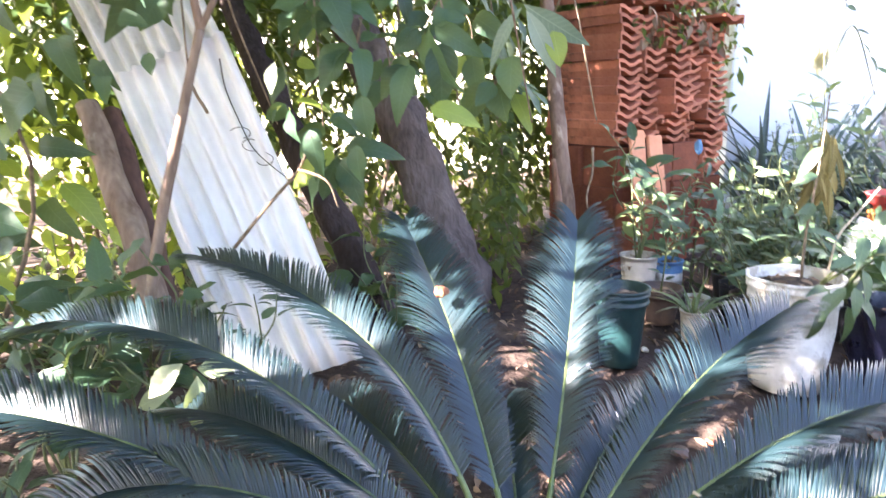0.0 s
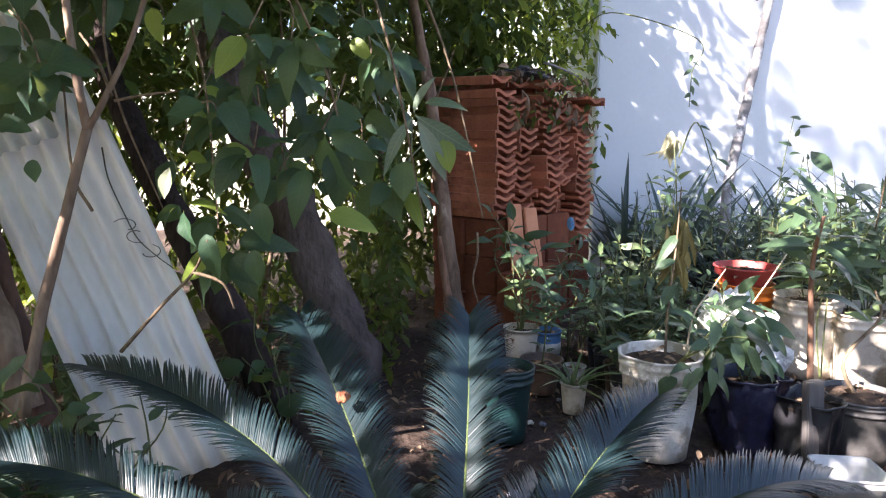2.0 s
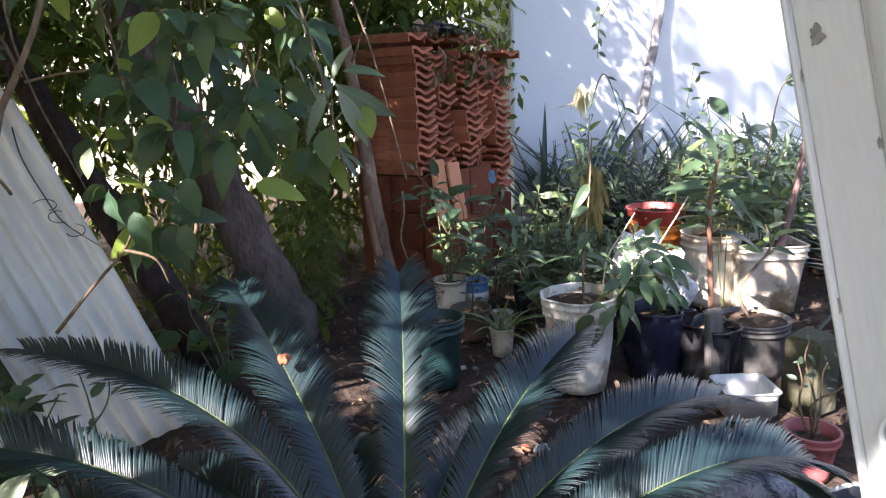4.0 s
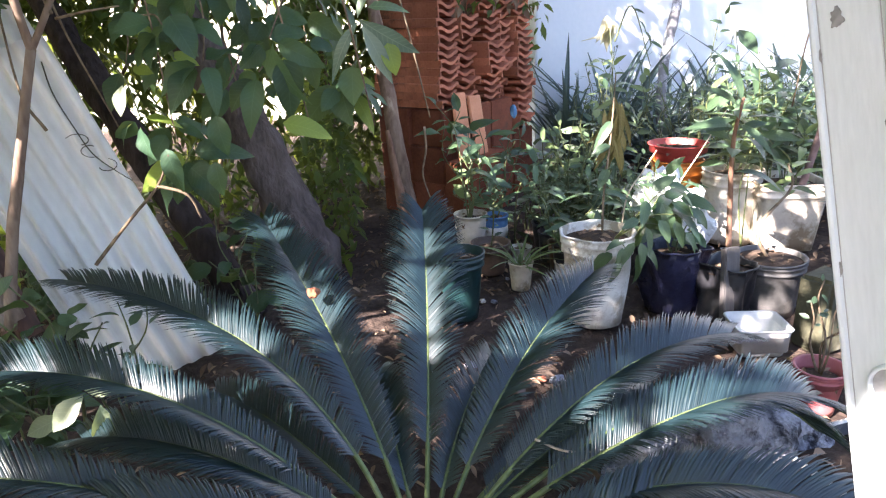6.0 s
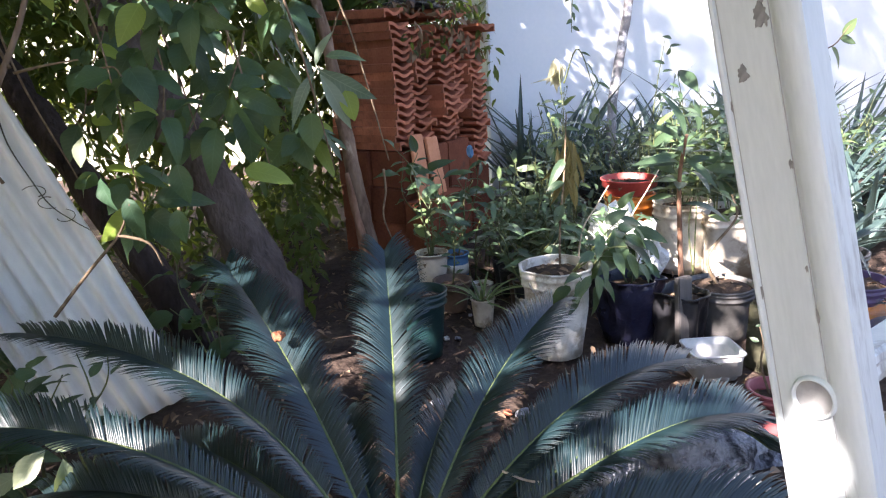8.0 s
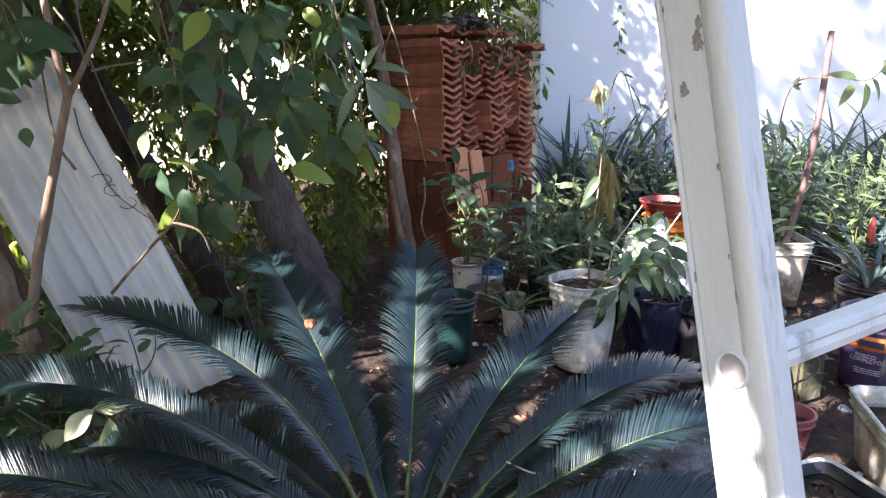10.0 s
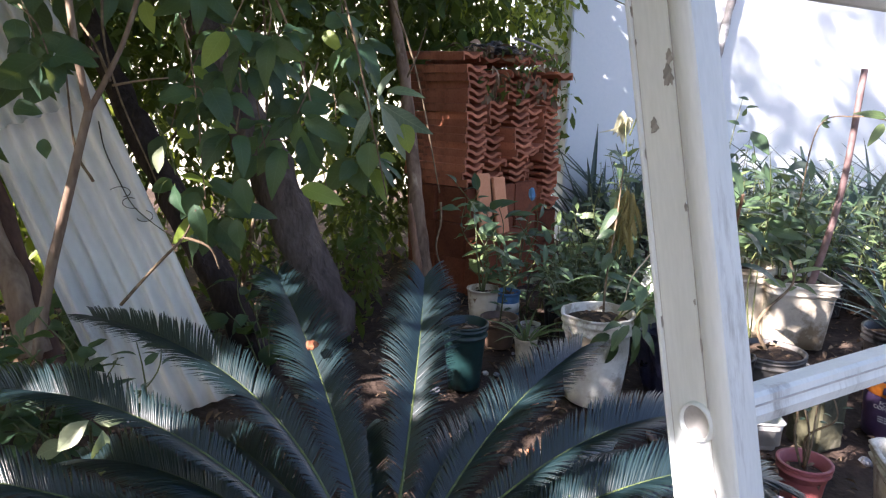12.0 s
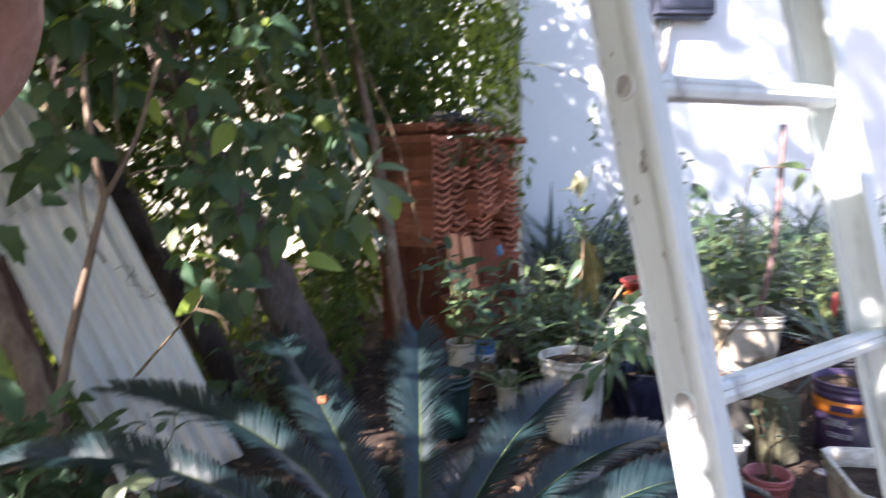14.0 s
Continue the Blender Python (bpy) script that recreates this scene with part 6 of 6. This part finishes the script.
# leaves that droop over the rim of the white bucket
droop = thing("drooping_plant", (B1[0] + 0.05, B1[1] - 0.03, 0.31), "glossy dark green leaves drooping over the bucket rim", "plant")
do = droop.location
for loc, way, size in (((1.164, 1.980, 0.379), (-0.7, -0.3, -0.6), 1.0), ((1.126, 1.985, 0.363), (-0.2, -0.3, -0.9), 0.9), ((1.173, 1.958, 0.385), (0.1, -0.3, -1), 1.1), ((1.243, 1.980, 0.447), (0.4, -0.3, -0.8), 1.15), ((1.295, 2.002, 0.493), (0.8, -0.2, -0.4), 1.1),
                       ((1.245, 2.046, 0.527), (0.7, -0.2, 0.5), 1.2), ((1.293, 2.038, 0.543), (0.9, -0.2, -0.1), 1.1), ((1.288, 1.968, 0.444), (0.3, -0.4, -0.8), 1.0), ((1.329, 1.967, 0.401), (0.6, -0.2, -0.7), 1.0), ((1.21, 2.0, 0.42), (0.1, -0.5, -0.9), 1.25), ((1.27, 2.02, 0.49), (0.2, -0.5, -0.8), 1.3), ((1.33, 2.03, 0.52), (0.6, -0.5, -0.5), 1.2), ((1.22, 2.03, 0.5), (-0.3, -0.6, -0.4), 1.1), ((1.36, 2.0, 0.47), (0.7, -0.3, -0.6), 1.15), ((1.3, 2.06, 0.57), (0.3, -0.3, 0.6), 1.1), ((1.181, 1.996, 0.450), (-0.8, -0.3, -0.2), 0.9)):
    add_leaf(droop, "pot", Vector(loc) - do, way, (0, -0.6, 0.7), size, rng)
for pts in ([B1, (1.201, 2.036, 0.456), (1.273, 2.038, 0.525)], [B1, (1.227, 2.007, 0.451), (1.300, 1.990, 0.457)]):
    part("stem", tube_bm([Vector((0, 0, 0))] + [Vector(q) - do for q in pts[1:]], 0.004, 0.002, 6, 5), STEM_G, droop)

# dark undergrowth beside the palm
for k in range(34):
    x, y = -1.9 + 0.06 * k + rng.normal(0, 0.08), rng.uniform(1.75, 2.75)
    if x > -0.85 and y < 2.45:
        continue
    potted((x, y, 0), rng.uniform(0.25, 0.5), ("broad", "pot", "small", "heart")[k % 4], 500 + k, "low leafy undergrowth on the dark soil", 4, 22, 0.16, rng.uniform(0.7, 1.0), name="undergrowth", group="undergrowth", start=0.15)

for x, y, h, kind in ((-0.52, 1.74, 0.55, "broad"), (-0.4, 1.9, 0.42, "pot"), (-0.72, 1.62, 0.6, "broad"), (-0.85, 1.35, 0.5, "heart"), (-0.62, 1.3, 0.34, "pot"), (-0.48, 1.62, 0.46, "broad"), (-0.63, 1.5, 0.5, "heart")):
    potted((x, y, 0), h, kind, int(540 - 30 * x), "low dark leafy shoot beside the palm", 4, 24, 0.17, 0.8, name="undergrowth", group="undergrowth", start=0.35)


def sprigs(name, label, stems, leaves, kind_normal=(0, -0.7, 0.6)):
    """A plant drawn stem by stem, with its leaves placed along them."""
    b = Vector(stems[0][0])
    ob = thing(name, b, label, "plant")
    for pts in stems:
        part("stem", tube_bm(from_base(pts, b), 0.004, 0.0018, 6, 6, 0.1), STEM_G, ob)
    for kind, loc, way, size in leaves:
        add_leaf(ob, kind, Vector(loc) - b, way, kind_normal, size, rng)
    return ob


foot = (1.419, 2.749, 0.296)
sprigs("flowering_plant", "slender plant with a pale withered head and hanging straw-coloured leaves", [[(foot[0], foot[1], 0.0), (1.433, 2.809, 0.515), (1.472, 2.877, 0.781), (1.477, 2.950, 1.036)], [(1.492, 2.922, 0.950), (1.574, 2.943, 1.092), (1.631, 2.857, 0.846)]],
       [("bleached", (1.472 + rng.normal(0, 0.014), 2.935, 1.045 + rng.uniform(-0.03, 0.03)), (rng.normal(0, 0.35), -0.15, -1), rng.uniform(0.85, 1.15)) for k in range(7)]
       + [("straw", (1.464 + rng.normal(0, 0.014), 2.82 + rng.normal(0, 0.01), 0.755 - rng.uniform(0, 0.15)), (rng.normal(0, 0.22), rng.normal(-0.05, 0.18), -1), rng.uniform(0.9, 1.4)) for k in range(22)]
       + [("lance", Vector((1.573, 2.939, 1.080)) + Vector((0.03 * k, 0, -0.045 * k)), (0.8 - 0.3 * (k % 2), -0.3, -0.2 - 0.25 * (k % 3)), 0.6) for k in range(6)]
       + [("pot_l", Vector((1.469, 2.871, 0.757)) + Vector((0, 0, 0.05 * k)), (math.cos(2.4 * k), -0.3, 0.3 * math.sin(k)), 0.8) for k in range(-2, 3)])
foot = (2.100, 3.246, 0.380)
sprigs("slender_seedling", "thin dark seedling standing before the pale wall", [[(foot[0], foot[1], 0.0), (2.153, 3.292, 0.582), (2.222, 3.359, 0.870), (2.301, 3.417, 1.135)]],
       [("small", Vector((2.211, 3.349, 0.827)) + Vector((0.012 * k, 0, 0.042 * k)), (math.cos(2.2 * k), -0.3, 0.35), 1.1) for k in range(8)])
sprigs("hanging_twig", "twig with dark leaves hanging before the pale wall", [[(1.62, 4.85, 1.75), (1.66, 4.3, 1.78), (1.814, 3.487, 1.511), (1.732, 3.350, 1.337), (1.685, 3.260, 1.174)]],
       [("small", Vector((1.691, 3.267, 1.201)) + Vector((0, 0, 0.035 * k)), (math.cos(2.4 * k), -0.3, -0.5), 0.9) for k in range(7)])

# leafy shoots before the tile stack, in the small pots and behind them
potted((PW[0], PW[1], 0.19), 0.52, "pot", 601, "tall thin seedling with broad leaves in the cream pot", 2, 14, 0.1, 1.15, (-0.04, 0), start=0.45)
potted((GP[0] + 0.085, GP[1] + 0.24, 0.16), 0.36, "lance", 602, "dark narrow-leaved seedling in the blue tub", 2, 26, 0.12, 1.0)
potted((GP[0] + 0.02, GP[1] + 0.5, 0), 0.7, "broad", 603, "tall shoot with large green leaves before the tiles", 2, 12, 0.1, 0.85, (-0.06, 0), start=0.5, group="shoots before the stack")
for k, (dx, dy, h, kind, n) in enumerate(((0.2, 0.35, 0.42, "pot", 30), (0.34, 0.55, 0.5, "pot", 34), (0.18, 0.62, 0.55, "lance", 34), (0.42, 0.32, 0.4, "small", 36), (0.06, 0.42, 0.34, "small", 30))):
    potted((GP[0] + dx, GP[1] + dy, 0), h, kind, 610 + k, "leafy shoot standing before the tile stack", 3, n, 0.15, 1.0, start=0.12, group="shoots before the stack")
# long drooping leaves among the shrub
droopy = thing("bamboo_sprig", (0.229, 2.800, 1.288), "sprig of long narrow drooping leaves", "sprig")
part("stem", tube_bm([(-0.05, 0.3, 0.35), (0, 0.1, 0.1), (0.03, 0, -0.1), (0.06, 0, -0.25)], 0.005, 0.002, 6, 5), TWIG, droopy)
for k in range(18):
    add_leaf(droopy, "lance", (0.03 + 0.002 * k + rng.normal(0, 0.03), rng.normal(0, 0.04), 0.1 - 0.02 * k), (0.5 + rng.normal(0, 0.3), -0.2, -0.8), (0.5, -0.6, 0.5), rng.uniform(0.7, 1.1), rng)

# a leafy branch with yellow-green leaves beside the palm
foot = (-0.630, 1.151, 0.485)
branch = sprigs("leafy_branch", "low branch with large yellow-green leaves", [[(foot[0], foot[1], 0.0), (-0.606, 1.090, 0.443), (-0.566, 1.072, 0.591), (-0.537, 1.094, 0.694)], [(-0.566, 1.072, 0.591), (-0.525, 1.137, 0.659), (-0.489, 1.200, 0.711)]],
                [("broad_y", (-0.548, 1.092, 0.684), (0.4, -0.3, -0.6), 0.95), ("broad_y", (-0.585, 1.090, 0.537), (0.5, -0.3, -0.7), 0.95), ("broad_y", (-0.536, 1.081, 0.633), (-0.4, -0.2, -0.9), 0.8), ("broad", (-0.489, 1.199, 0.705), (0.9, -0.2, -0.2), 0.8), ("broad", (-0.510, 1.171, 0.672), (0.5, -0.3, -0.8), 0.8), ("broad", (-0.525, 1.137, 0.659), (-0.5, -0.3, 0.3), 0.7)])
